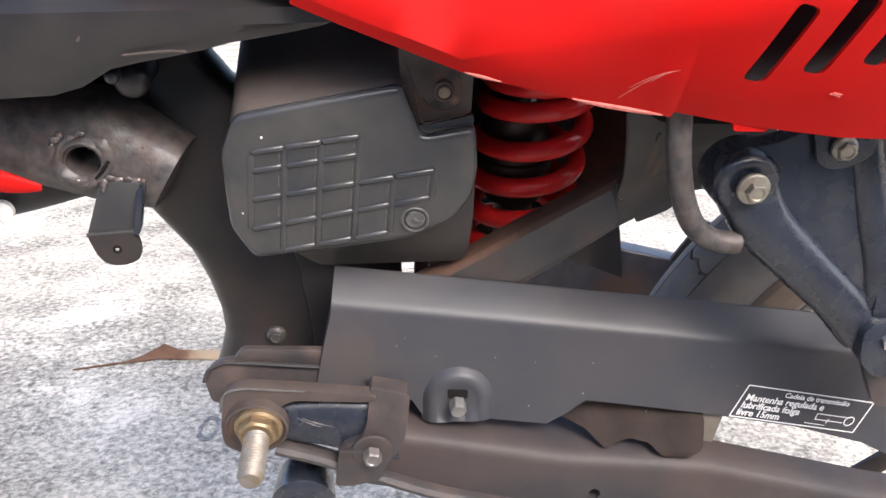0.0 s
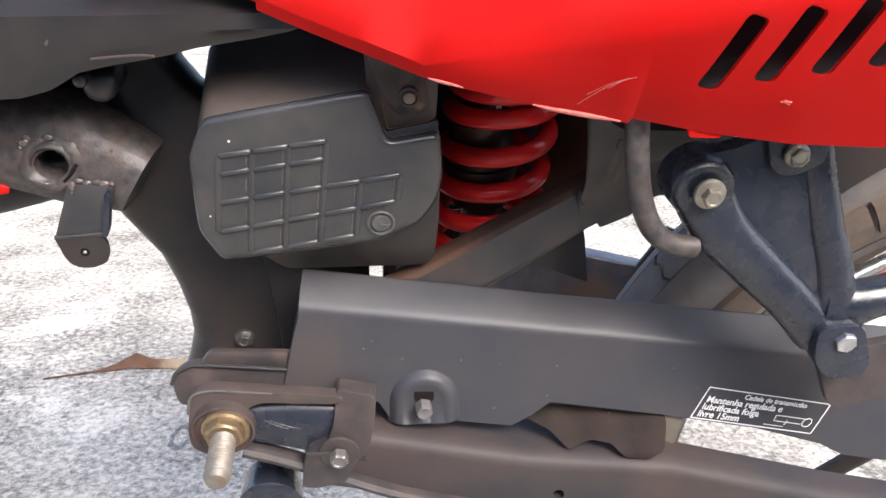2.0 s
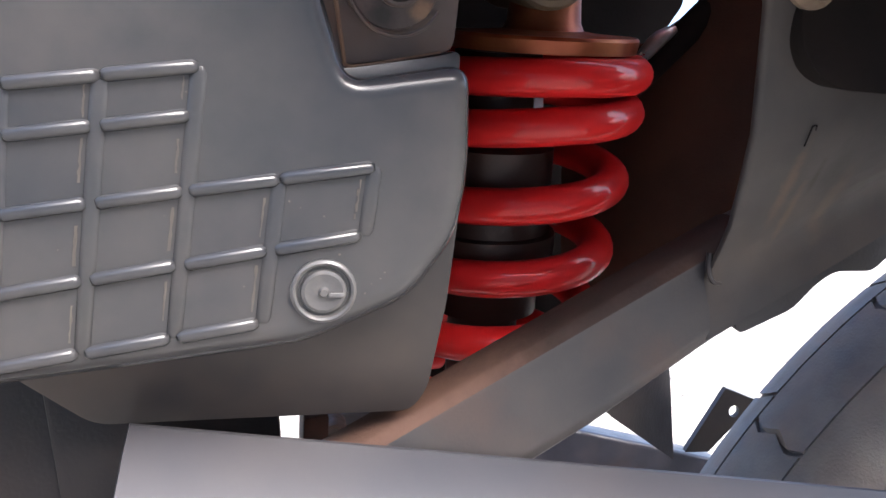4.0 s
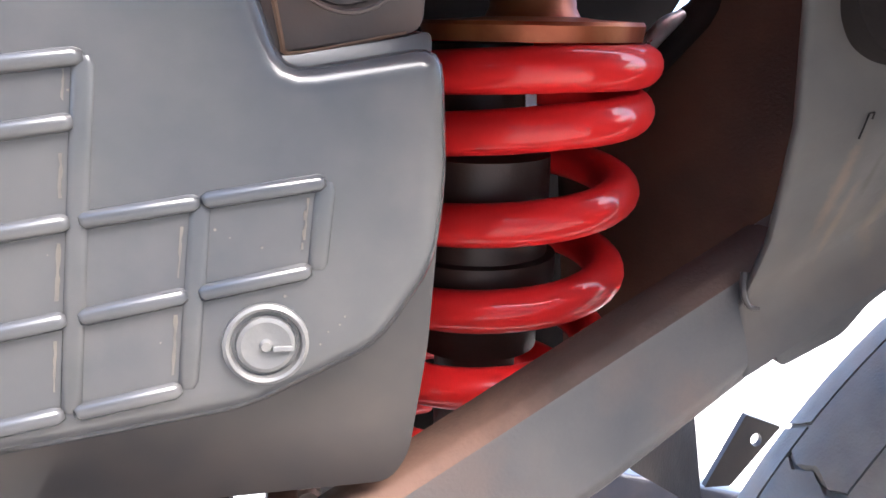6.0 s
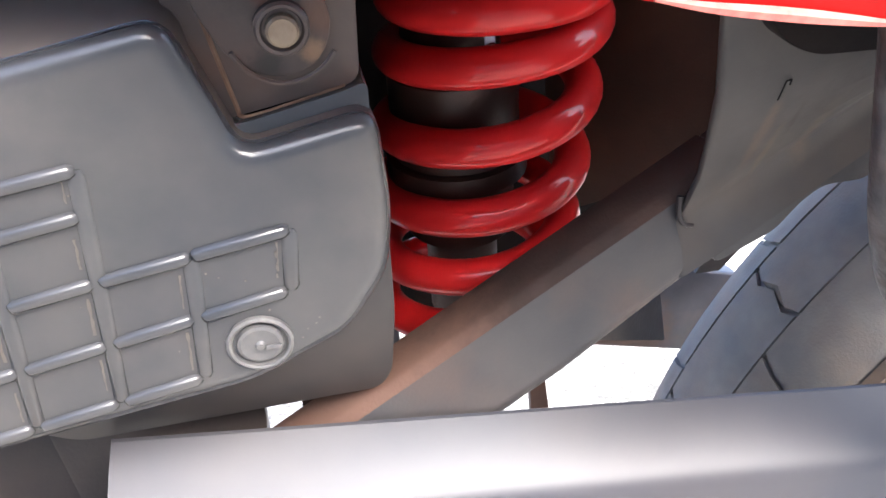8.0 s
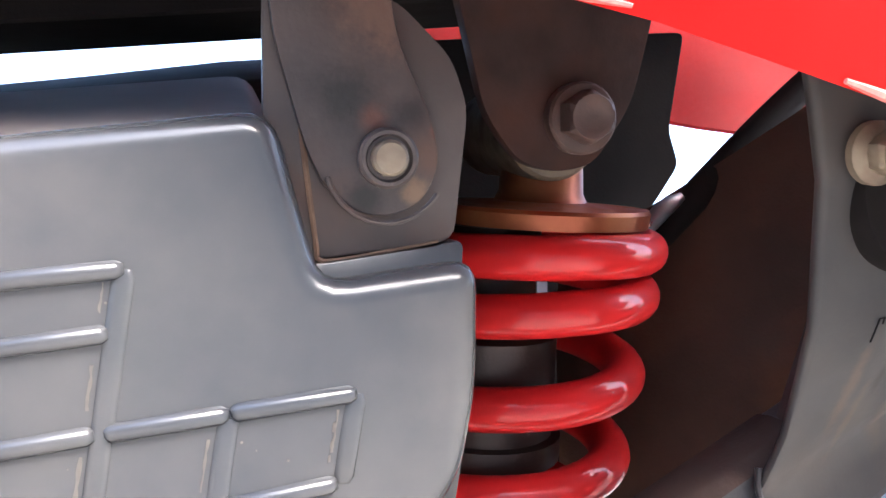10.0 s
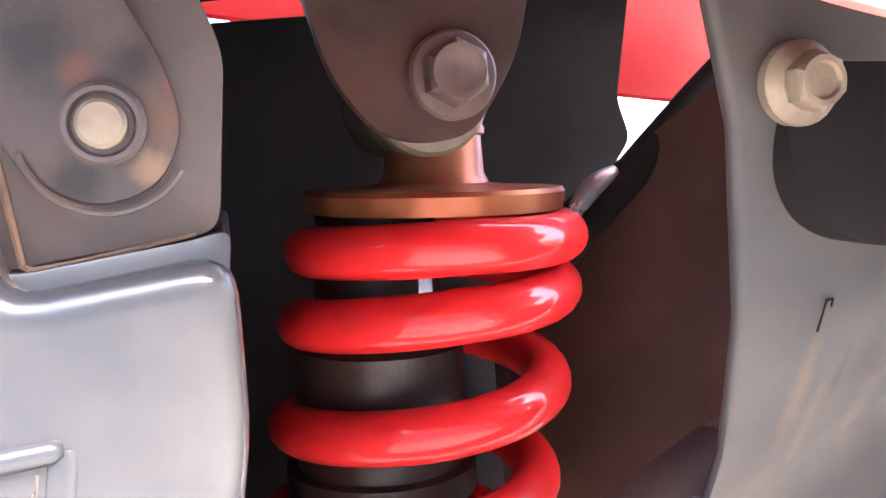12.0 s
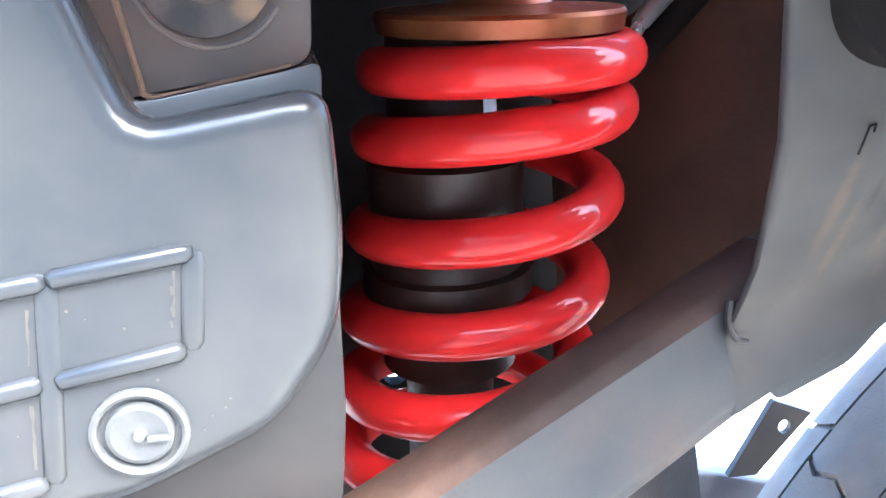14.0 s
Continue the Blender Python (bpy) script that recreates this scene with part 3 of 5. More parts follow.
# tab and strap with its bolt above the cover
part("mounting_tab", plate([(0.0775, 0.604), (0.0790, 0.577), (0.0849, 0.5567), (0.1128, 0.5615), (0.1136, 0.584), (0.110, 0.592), (0.100, 0.600)], lambda x, z: 0.0036 - LEAN * (z - 0.5738), lambda x, z: 0.0062 - LEAN * (z - 0.5738), 0.0006, 0.003), M_TAB, bike, "grey steel tab with rusty edges", True)
part("rusty_edge", tube([(x, 0.0034 - LEAN * (z - 0.5738), z) for x, z in ((0.0842, 0.5850), (0.0856, 0.5755), (0.0886, 0.5600), (0.0893, 0.5574), (0.0925, 0.5574), (0.1000, 0.5590), (0.1098, 0.5612))], lambda t: 0.0006 - 0.0003 * t, 6, 5), M_RUST_PALE, bpy.data.objects["mounting_tab"], "rusty lower edge", True)
strap = part("mounting_strap", plate([(0.0765, 0.612), (0.0795, 0.592), (0.0860, 0.574), (0.0905, 0.5668), (0.0985, 0.5638), (0.1060, 0.5668), (0.1088, 0.574), (0.1062, 0.582), (0.1000, 0.592), (0.0955, 0.612)], lambda x, z: 0.0010 - LEAN * (z - 0.5738), lambda x, z: 0.0032 - LEAN * (z - 0.5738), 0.0007, 0.005), M_STRAP, bike, "rusty black steel strap", True)
stud = part("bolt", lathe([(-0.001, 0.0031), (0.0022, 0.0030), (0.0027, 0.0025)], (0.0993, 0.0, 0.5738), OUT, 24), M_STUD, strap, "dull round bolt end", True, 30)
part("washer", lathe([(-0.001, 0.0051), (0.0008, 0.0051), (0.0014, 0.0046), (0.0014, 0.0040), (0.0006, 0.0036), (0.0006, 0.0030)], (0.0993, 0.0002, 0.5738), OUT, 28), M_TAB, stud, "", True, 30)
part("strap_rim", tube([(0.0993 + math.cos(a) * 0.0104, 0.0006 - LEAN * math.sin(a) * 0.0104, 0.5738 + math.sin(a) * 0.0104) for a in np.linspace(radians(200), radians(330), 12)], 0.0005, 6, 3), M_TAB, strap, "worn bright rim", True)

# shock absorber
AX = lambda z: Vector((0.1585 + 0.10 * (z - 0.54), 0.097 - LEAN * (z - 0.53), z))
FRONT_Z = [0.5657, 0.552, 0.5287, 0.5062, 0.4852, 0.4660, 0.4480]
TILT_AX = (-0.03, -LEAN, 1)
ACROSS = Vector((0, 1, LEAN)).normalized()
shock = part("shock_absorber", lathe([(0.0, 0.0120), (0.034, 0.0120), (0.0345, 0.018), (0.055, 0.018), (0.0555, 0.0225), (0.062, 0.0225), (0.0625, 0.0200), (0.090, 0.0200), (0.092, 0.015), (0.120, 0.014)], AX(0.462), TILT_AX), M_DAMPER, bike, "dark brown shock absorber body", True)
turns, per = len(FRONT_Z) - 1, 40
coil = []
for i in range(22, turns * per + 26):
    u = i / per
    k = min(int(u), turns - 1)
    za, zb = FRONT_Z[turns - k], FRONT_Z[turns - k - 1]
    z = za + (zb - za) * (u - k)
    if u > turns:
        z = FRONT_Z[0] + 0.0040 * (u - turns)
    a = 2 * math.pi * u - math.pi / 2
    coil.append(AX(z + 0.0079) + Vector((math.cos(a) * 0.0297 + 0.0001, 0, 0)) + ACROSS * (math.sin(a) * 0.0297))
part("coil_spring", tube(coil, 0.0058, 18, smooth=False, side=(0, 0, 1)), M_SPRING, shock, "glossy red painted coil spring", True)
part("spring_seat", lathe([(-0.001, 0.0300), (0.0030, 0.0306), (0.0040, 0.0300), (0.0046, 0.0180), (0.0052, 0.0130), (0.0075, 0.0118), (0.016, 0.0112), (0.0165, 0.0120), (0.0180, 0.0120)], AX(0.5805) + Vector((-0.0012, 0, 0)), TILT_AX, 44), M_COPPER, shock, "brown dusty spring seat", True)
part("mounting_eye", lathe([(-0.024, 0.006), (-0.024, 0.0118), (-0.0225, 0.0128), (0.0225, 0.0128), (0.024, 0.0118), (0.024, 0.006)], (0.1560, 0.0835, 0.6048), (0, 1, LEAN)), M_STUD, shock, "dull gold eye of the shock absorber", True, 30)
part("collar", lathe([(0.0, 0.0100), (0.0, 0.0128), (0.0020, 0.0128), (0.0022, 0.0100)], AX(0.5805) + Vector((-0.003, -0.0045, 0.0165)), TILT_AX, 32), M_ZINC_DULL, shock, "dull gold collar", True, 30)
part("tag", box(0.1520, 0.1550, 0.0640, 0.0650, 0.554, 0.5625, 0.0003), M_STEEL, shock, "small bright metal tag")
clevis = part("shock_bracket", plate([(0.119, 0.68), (0.1225, 0.63), (0.1335, 0.598), (0.143, 0.588), (0.152, 0.5863), (0.1625, 0.5885), (0.1715, 0.604), (0.175, 0.625), (0.178, 0.68)], lambda x, z: 0.0495 - LEAN * (z - 0.599), lambda x, z: 0.0545 - LEAN * (z - 0.599), 0.0008, 0.006), M_FRAME_RUSTY, bike, "dark steel upper shock mount plate", True)
part("spacer", lathe([(-0.006, 0.0088), (0.0010, 0.0088), (0.0018, 0.0082), (0.0018, 0.0050)], (0.1570, 0.0472, 0.5988), OUT, 30), M_BOLT_DARK, clevis, "", True, 30)
bolt(clevis, (0.1564, 0.0455, 0.5985), 0.0112, 0.0066, 0.0, M_BOLT_DARK, turn=0.1, dish=0.0003)

# dark bodies behind the spring
TOPZ = [(-0.004, 0.630), (0.03, 0.637), (0.075, 0.647), (0.15, 0.6595), (0.257, 0.6728)]
part("airbox", loft([[(x, 0.066, 0.487), (x, 0.066, interp(TOPZ, x) - 0.041), (x, 0.16, interp(TOPZ, x) - 0.003), (x, 0.16, 0.487)] for x in (-0.003, 0.03, 0.075, 0.110)], bevel=0.003), M_DARK, bike, "black airbox", True)
inner = part("inner_panel", plate([(0.105, 0.6535), (0.15, 0.6595), (0.257, 0.675), (0.2485, 0.633), (0.2525, 0.619), (0.2334, 0.592), (0.236, 0.50), (0.222, 0.462), (0.165, 0.436), (0.105, 0.436)], 0.158, 0.164, 0.001, 0.004), M_DARK, bike, "black plastic panel behind the spring")
cut(inner, lathe([(-0.03, 0.0042), (0.03, 0.0042)], (0.1405, 0.158, 0.4795), OUT, 10))
part("seat_base", loft([[(x, 0.06, z - 0.010), (x, 0.10, z - 0.002), (x, 0.20, z + 0.048), (x, 0.20, 0.80), (x, 0.06, 0.80)] for x, z in ((-0.40, 0.66), (-0.07, 0.66), (-0.06, 0.607), (0.04, 0.6245), (0.14, 0.6425), (0.185, 0.651), (0.188, 0.705), (0.42, 0.735))], bevel=0.002), M_DARK, bike, "black underside of the seat", True)
far = part("far_side_panel", loft([[(x, 0.270, z), (x, 0.285, z + 0.07), (x, 0.275, 0.84), (x, 0.2725, 0.84), (x, 0.2825, z + 0.07), (x, 0.2675, z + 0.001)] for x, z in ((0.100, 0.7045), (0.143, 0.700), (0.20, 0.690), (0.30, 0.673), (0.335, 0.6705), (0.40, 0.668), (0.47, 0.668))]), M_RED_FAR, bike, "sunlit red plastic panel on the other side", True, 30)
cut(far, lathe([(-0.03, 0.007), (0.03, 0.007)], (0.357, 0.275, 0.7485), (0, 1, 0), 20))
flap = []
for i in range(13):
    f = i / 12
    x, y = 0.196 + 0.066 * f, 0.150 - 0.088 * f ** 0.8
    zt = 0.577 + 0.054 * f
    zb = 0.440 + 0.82 * (x - 0.151)
    flap.append([(x, y, zb), (x - 0.002, y - 0.002, 0.545), (x, y, zt), (x + 0.002, y + 0.003, zt), (x + 0.001, y + 0.002, 0.545), (x + 0.002, y + 0.003, zb)])
part("inner_mudguard", loft(flap), M_FLAP, bike, "brown dust-covered inner mudguard", True, 60)
loom = part("wiring_sleeve", tube([(0.200, 0.105, 0.5705), (0.222, 0.104, 0.592), (0.252, 0.102, 0.6215), (0.29, 0.10, 0.655)], 0.0052, 12), M_DARK, bike, "black wiring sleeve", True)
part("clip", tube([(0.2005, 0.099, 0.578), (0.208, 0.0975, 0.5875), (0.215, 0.097, 0.5925)], lambda t: 0.0014 + 0.0015 * math.sin(math.pi * t), 10), M_STEEL, loom, "bright metal clip", True)

# frame: post, gusset, diagonal stay, flared rear plate
# z, left edge and right edge of the swept frame web
rings = []
for z, xl, xr, r in ((0.68, -0.078, -0.030, 0.022), (0.60, -0.074, -0.028, 0.022), (0.584, -0.072, -0.0230, 0.022), (0.572, -0.071, -0.0135, 0.022), (0.560, -0.070, 0.002, 0.022), (0.535, -0.069, 0.020, 0.022), (0.512, -0.0675, 0.040, 0.020), (0.498, -0.0640, 0.060, 0.018), (0.4870, -0.0550, 0.070, 0.017), (0.4730, -0.0435, 0.074, 0.016), (0.4545, -0.0353, 0.075, 0.016), (0.4360, -0.0297, 0.075, 0.015), (0.4210, -0.0283, 0.075, 0.015), (0.4080, -0.0315, 0.075, 0.014), (0.3950, -0.0360, 0.072, 0.014), (0.370, -0.037, 0.07, 0.014)):
    ring = [(xl + r + r * math.cos(a), 0.086 + 0.024 * math.sin(a), z) for a in np.linspace(math.pi / 2, 1.5 * math.pi, 13)]
    ring += [(xr - 0.010 + 0.010 * math.cos(a), 0.086 + 0.024 * math.sin(a), z) for a in np.linspace(-math.pi / 2, math.pi / 2, 7)]
    rings.append(ring)
part("frame_post", loft(rings), M_FRAME, bike, "dusty black frame post sweeping into the pivot plate", True, 50)
part("frame_gusset", plate([(0.012, 0.515), (0.02, 0.52), (0.060, 0.500), (0.079, 0.470), (0.0795, 0.4575), (0.0770, 0.449), (0.0745, 0.430), (0.074, 0.38), (0.030, 0.38), (0.026, 0.43)], 0.0595, 0.125, 0.003, 0.008), M_FRAME, bike, "dusty dark frame gusset", True)
bolt(bpy.data.objects["frame_gusset"], (0.0050, 0.0605, 0.4235), 0.0070, 0.0040, 0.0058, M_STEEL_WORN)
part("cross_member", box(0.100, 0.128, 0.135, 0.18, 0.41, 0.452, 0.003), M_SILVER, bike, "grey painted frame cross member", True)
part("frame_lug", plate([(0.0885, 0.4585), (0.0965, 0.4600), (0.0965, 0.42), (0.0880, 0.42)], 0.100, 0.120, 0.0008, 0.001), M_FRAME_RUSTY, bike, "brown frame lug", True)
part("spacer", lathe([(-0.01, 0.0045), (0.0, 0.0045), (0.0012, 0.0035), (0.0012, 0.001)], (0.1000, 0.110, 0.4500), OUT, 18), M_STEEL_WORN, bike, "grey steel spacer", True)
flap_y = lambda x, z: 0.0637 + 0.88 * (x - 0.180)
part("splash_flap", plate([(0.160, 0.478), (0.2100, 0.497), (0.2165, 0.470), (0.2212, 0.4388), (0.1800, 0.4642)], flap_y, lambda x, z: flap_y(x, z) + 0.003, 0.0008, 0.0015), M_FRAME, bike, "dark rubber splash flap", True)
far_tab = part("far_tab", plate([(0.296, 0.404), (0.3191, 0.4372), (0.338, 0.4300), (0.3100, 0.4037)], 0.223, 0.226, 0.0005, 0.001), M_FRAME, bike, "dark steel tab with a round hole")
cut(far_tab, lathe([(-0.01, 0.0031), (0.01, 0.0031)], (0.3243, 0.2245, 0.4250), OUT, 20))
part("far_arm", loft([[(x, 0.235, zb), (x, 0.235, zt), (x, 0.262, zt), (x, 0.262, zb)] for x, zb, zt in ((0.170, 0.3820, 0.4170), (0.235, 0.3665, 0.4165), (0.290, 0.3536, 0.4035), (0.330, 0.3440, 0.3935))], bevel=0.003), M_NAVY, bike, "dark blue-grey painted arm on the other side", True)
part("far_eyelet", plate([(0.1965, 0.3730), (0.2000, 0.3750), (0.2045, 0.3720), (0.2065, 0.345), (0.1965, 0.345)], 0.200, 0.205, 0.001, 0.003), M_FLAP, bike, "brown bracket on the other side")
slope = Vector((1, 0, 0.54)).normalized()
perp = Vector((-slope.z, 0, slope.x))
sect = [(-0.0245, 0.002), (-0.021, 0.0), (-0.003, 0.0), (0.0, 0.002), (0.002, 0.010), (0.002, 0.015), (-0.0245, 0.015)]
stay_at = lambda x: Vector((x, 0.041, 0.4935 + 0.54 * (x - 0.151)))
deeper = lambda x: 0.0045 * min(1.0, max(0.0, (0.200 - x) / 0.06))
part("frame_stay", loft([[stay_at(x) + perp * (u - (deeper(x) if u < -0.01 else 0.0)) + Vector((0, v, 0)) for u, v in sect] for x in (0.055, 0.10, 0.15, 0.175, 0.20, 0.262)], bevel=0.0012), M_STAY, bike, "dusty rust-brown diagonal frame stay", True)
part("worn_top", loft([[p + perp * u + Vector((0, v, 0)) for u, v in ((-0.0030, -0.0003), (-0.0002, 0.0010), (0.0007, 0.0026), (0.0026, 0.0100), (0.0026, 0.0147), (0.0018, 0.0147), (-0.0030, 0.0010))] for p in (stay_at(x) for x in (0.056, 0.09, 0.13, 0.17, 0.21))]), M_STAYTOP, bpy.data.objects["frame_stay"], "rust-brown top edge", True, 60)
# left edge and face of the plate from the stay's lower edge upwards: z, x of the edge, y, slope along the plate
rings = []
for z, xl, y, s in ((0.4912, 0.1975, 0.0409, 0.54), (0.500, 0.1966, 0.0408, 0.54), (0.5075, 0.1958, 0.0402, 0.54), (0.513, 0.1962, 0.0362, 0.50), (0.518, 0.1966, 0.0328, 0.45), (0.524, 0.1966, 0.0285, 0.39), (0.535, 0.1945, 0.0208, 0.28), (0.548, 0.192, 0.0122, 0.15), (0.560, 0.190, 0.0078, 0.06), (0.577, 0.1875, 0.002, 0.0), (0.59, 0.184, -0.001, 0.0), (0.62, 0.178, -0.0045, 0.0), (0.66, 0.175, -0.0055, 0.0)):
    row = [(xl + 0.001, y + 0.004), (xl + 0.0001, y + 0.0022), (xl + 0.0004, y + 0.0008), (xl + 0.0016, y), (xl + 0.02, y - 0.0006), (0.266, y), (0.266, y + 0.004)]
    rings.append([(x, v, z + s * (x - xl)) for x, v in row])
rear_plate = part("rear_frame_plate", loft(rings), M_PLATE, bike, "flared dusty grey steel frame plate", True, 50)
part("lower_gusset", plate([(0.210, 0.492), (0.2285, 0.4996), (0.2365, 0.5072), (0.2430, 0.5110), (0.2557, 0.5110), (0.2603, 0.5146), (0.285, 0.535), (0.285, 0.580), (0.225, 0.560), (0.205, 0.515)], 0.0455, 0.050, 0.0008, 0.003), M_STAY, rear_plate, "", True)
# near-black plate over the upper right of the rear plate
part("upper_dark_plate", plate([(0.2010, 0.600), (0.2000, 0.588), (0.1945, 0.576), (0.1950, 0.567), (0.1990, 0.5605), (0.2060, 0.5570), (0.245, 0.556), (0.245, 0.620), (0.2010, 0.620)], -0.0006, 0.012, 0.001, 0.004), M_DARK, rear_plate, "dark flat plate behind the bolt", True)
bolt(rear_plate, (0.1962, -0.0025, 0.5812), 0.0078, 0.0056, 0.0064, M_STUD, turn=0.2)
face_y = lambda z: interp([(0.535, 0.0208), (0.548, 0.0122), (0.560, 0.0078)], z - 0.0014) - 0.0006
part("stamp", merge(*[tube([(x, face_y(z), z) for x, z in pts], 0.0002, 5, 2, smooth=False) for pts in (((0.2076, 0.5450), (0.2076, 0.5472), (0.2076, 0.5498)), ((0.2076, 0.5498), (0.2088, 0.5501)), ((0.2088, 0.5501), (0.2088, 0.5488)))]), M_DARK, rear_plate, "dark stamped mark")
part("weld", tube([(0.1962, 0.0385, 0.5165), (0.1958, 0.0385, 0.5118), (0.1972, 0.0385, 0.5085), (0.1998, 0.0384, 0.5078)], lambda t: 0.0010 - 0.0005 * t, 8), M_FRAME, rear_plate, "", True)

# chain guard
guard_y = lambda x: 0.020 + 0.03 * (x - 0.04)
ridge_z = lambda x: 0.4583 - 0.141 * (x - 0.04)
LOW = [(0.040, 0.410), (0.06, 0.404), (0.083, 0.399), (0.0895, 0.3880), (0.128, 0.3845), (0.160, 0.3795), (0.172, 0.386), (0.1825, 0.3935), (0.25, 0.3815), (0.31, 0.369), (0.355, 0.355), (0.372, 0.346), (0.45, 0.330)]
XS = [0.040, 0.0405, 0.05, 0.06, 0.083, 0.0895, 0.11, 0.128, 0.145, 0.160, 0.166, 0.172, 0.1825, 0.20, 0.22, 0.25, 0.28, 0.31, 0.34, 0.355, 0.372, 0.39, 0.42, 0.45]
rings = []
for i, x in enumerate(XS):
    y, rz, zl = guard_y(x), ridge_z(x), interp(LOW, x)
    lean = -0.010 if x < 0.041 else -0.006 if x < 0.055 else 0.0
    drop = 0.0012 if i == 0 else 0.0
    outer = [(0.002, 0.0190, 0.0120), (0.002, 0.0182, 0.0156), (0.002, 0.0172, 0.0163), (0.002, 0.0160, 0.0160), (0.0012, 0.0105, 0.0108), (0.0005, 0.0036, 0.0038), (0.0003, 0.0021, 0.0020), (0.0001, 0.0011, 0.0006), (0, 0.0005, -0.0008), (0, 0.0001, -0.0022), (0, 0.0, -0.0040)]
    o = [(x + dx, y + dy + drop, rz + dz - drop) for dx, dy, dz in outer]
    o += [(x + lean * 0.5, y + drop, (rz + zl) / 2), (x + lean, y + drop, zl)]
    inner = [(x + lean, y + 0.0025, zl), (x + lean * 0.5, y + 0.0025, (rz + zl) / 2), (x, y + 0.0025, rz - 0.0050), (x, y + 0.0028, rz - 0.0030), (x, y + 0.0036, rz - 0.0010), (x + 0.0005, y + 0.0060, rz + 0.0028), (x + 0.002, y + 0.0150, rz + 0.0125), (x + 0.002, y + 0.0170, rz + 0.0115)]
    rings.append(o + inner)
guard = part("chain_guard", loft(rings), M_GUARD, bike, "black plastic chain guard with a white warning sticker", True, 24)
boss_at = Vector((0.1085, guard_y(0.1), 0.3985))
arch = []
for r, h in ((0.0205, -0.0015), (0.0200, 0.0), (0.0192, 0.0006), (0.0180, 0.0020), (0.0162, 0.0036), (0.0142, 0.0044), (0.0124, 0.0044), (0.0112, 0.0040), (0.0102, 0.0035), (0.0050, 0.0034)):
    ring = [(math.cos(a) * r, math.sin(a) * r) for a in np.linspace(0, math.pi, 25)] + [(-r, -0.012), (-r * 0.5, -0.0125), (r * 0.5, -0.0125), (r, -0.012)]
    arch.append([boss_at + Vector((x, -h, z)) for x, z in ring])
boss = part("boss", loft(arch), M_GUARD, guard, "arched boss round the guard bolt", True, 80)
part("screw_slot", plate([(0.1025, 0.4065), (0.1140, 0.4060), (0.1138, 0.4005), (0.1027, 0.4010)], guard_y(0.1) - 0.0037, guard_y(0.1) - 0.0020, 0, 0.0012), M_DARK, boss)
bolt(guard, (0.1080, 0.0175, 0.3985), 0.0084, 0.0075, 0.0, M_GREY_BOLT, dish=0.0002)

rng = random.Random(17)
for i in range(14):
    x, z, r = rng.uniform(0.06, 0.30), rng.uniform(0.405, 0.445), rng.uniform(0.0003, 0.0006)
    z -= 0.141 * (x - 0.04)
    part("speck", lathe([(-0.0004, r), (0.0002, r * 0.7)], (x, guard_y(x), z), (0, -1, 0), 7), M_SCRATCH, guard)

# warning sticker on the guard
u_ax = Vector((0.0790, 0.0024, -0.0161)).normalized()
v_ax = Vector((0.0099, 0.0, 0.0197)).normalized()
n_ax = u_ax.cross(v_ax).normalized()
v_up = n_ax.cross(u_ax)
corner = Vector((0.2691, guard_y(0.269) - 0.0004, 0.3787))
pose_at = lambda u, v: Matrix.Translation(corner + u_ax * u + v_ax * v) @ Matrix((u_ax, v_up, n_ax)).transposed().to_4x4()


def strip(u0, v0, u1, v1, w):
    a, b = corner + u_ax * u0 + v_ax * v0, corner + u_ax * u1 + v_ax * v1
    s = (b - a).normalized().cross(n_ax) * w / 2
    return loft([[p - s, p + s, p + s + n_ax * 0.0001, p - s + n_ax * 0.0001] for p in (a, b)])


W, H = 0.0806, 0.0220
sticker = part("sticker_border", merge(strip(0, 0, W, 0, 0.0007), strip(0, H, W, H, 0.0007), strip(0, 0, 0, H, 0.0007), strip(W, 0, W, H, 0.0007)), M_WHITE, guard, "white border of a warning sticker")
lettering("Cadeia de transmissão", 0.0046, pose_at(W * 0.57, H * 0.78), M_WHITE, sticker, 0.2, "CENTER")
for k, line in enumerate(("Mantenha regulada e", "lubrificada folga", "livre 15mm")):
    lettering(line, 0.0060, pose_at(0.0030, H * (0.54 - 0.235 * k)), M_WHITE, sticker, 0.2)
part("diagram", merge(strip(0.052, 0.0095, 0.073, 0.0095, 0.0005), strip(0.052, 0.0055, 0.070, 0.0055, 0.0005), strip(0.052, 0.0055, 0.0515, 0.0095, 0.0005), strip(0.060, 0.0035, 0.0605, 0.0070, 0.0005), strip(0.047, 0.0022, 0.060, 0.0022, 0.0004),
                      *[strip(0.0735 + 0.0030 * math.cos(a), 0.0072 + 0.0032 * math.sin(a), 0.0735 + 0.0030 * math.cos(a + 0.8), 0.0072 + 0.0032 * math.sin(a + 0.8), 0.0006) for a in (0.785 * i for i in range(8))]), M_WHITE, sticker)

# swingarm, slider, pivot, clamp
SA = [(0.00, 0.405), (0.084, 0.3870), (0.1686, 0.3700), (0.254, 0.3610), (0.36, 0.3335), (0.56, 0.290)]
arm = part("swingarm", loft([[(x, 0.0100, interp(SA, x) - 0.0120), (x, 0.0108, interp(SA, x) - 0.0080), (x, 0.0135, interp(SA, x) - 0.0048), (x, 0.020, interp(SA, x) - 0.0015), (x, 0.033 if x > 0.24 else 0.058, interp(SA, x)), (x, 0.036 if x > 0.24 else 0.060, interp(SA, x) - 0.040), (x, 0.014, interp(SA, x) - 0.042), (x, 0.011, interp(SA, x) - 0.038)] for x in (0.05, 0.084, 0.12, 0.1686, 0.21, 0.254, 0.30, 0.36, 0.46, 0.56)]), M_SWING, bike, "dusty black box-section swingarm", True, 30)
cut(arm, lathe([(-0.004, 0.0035), (0.02, 0.0035)], (0.187, 0.02, 0.342), OUT, 16))
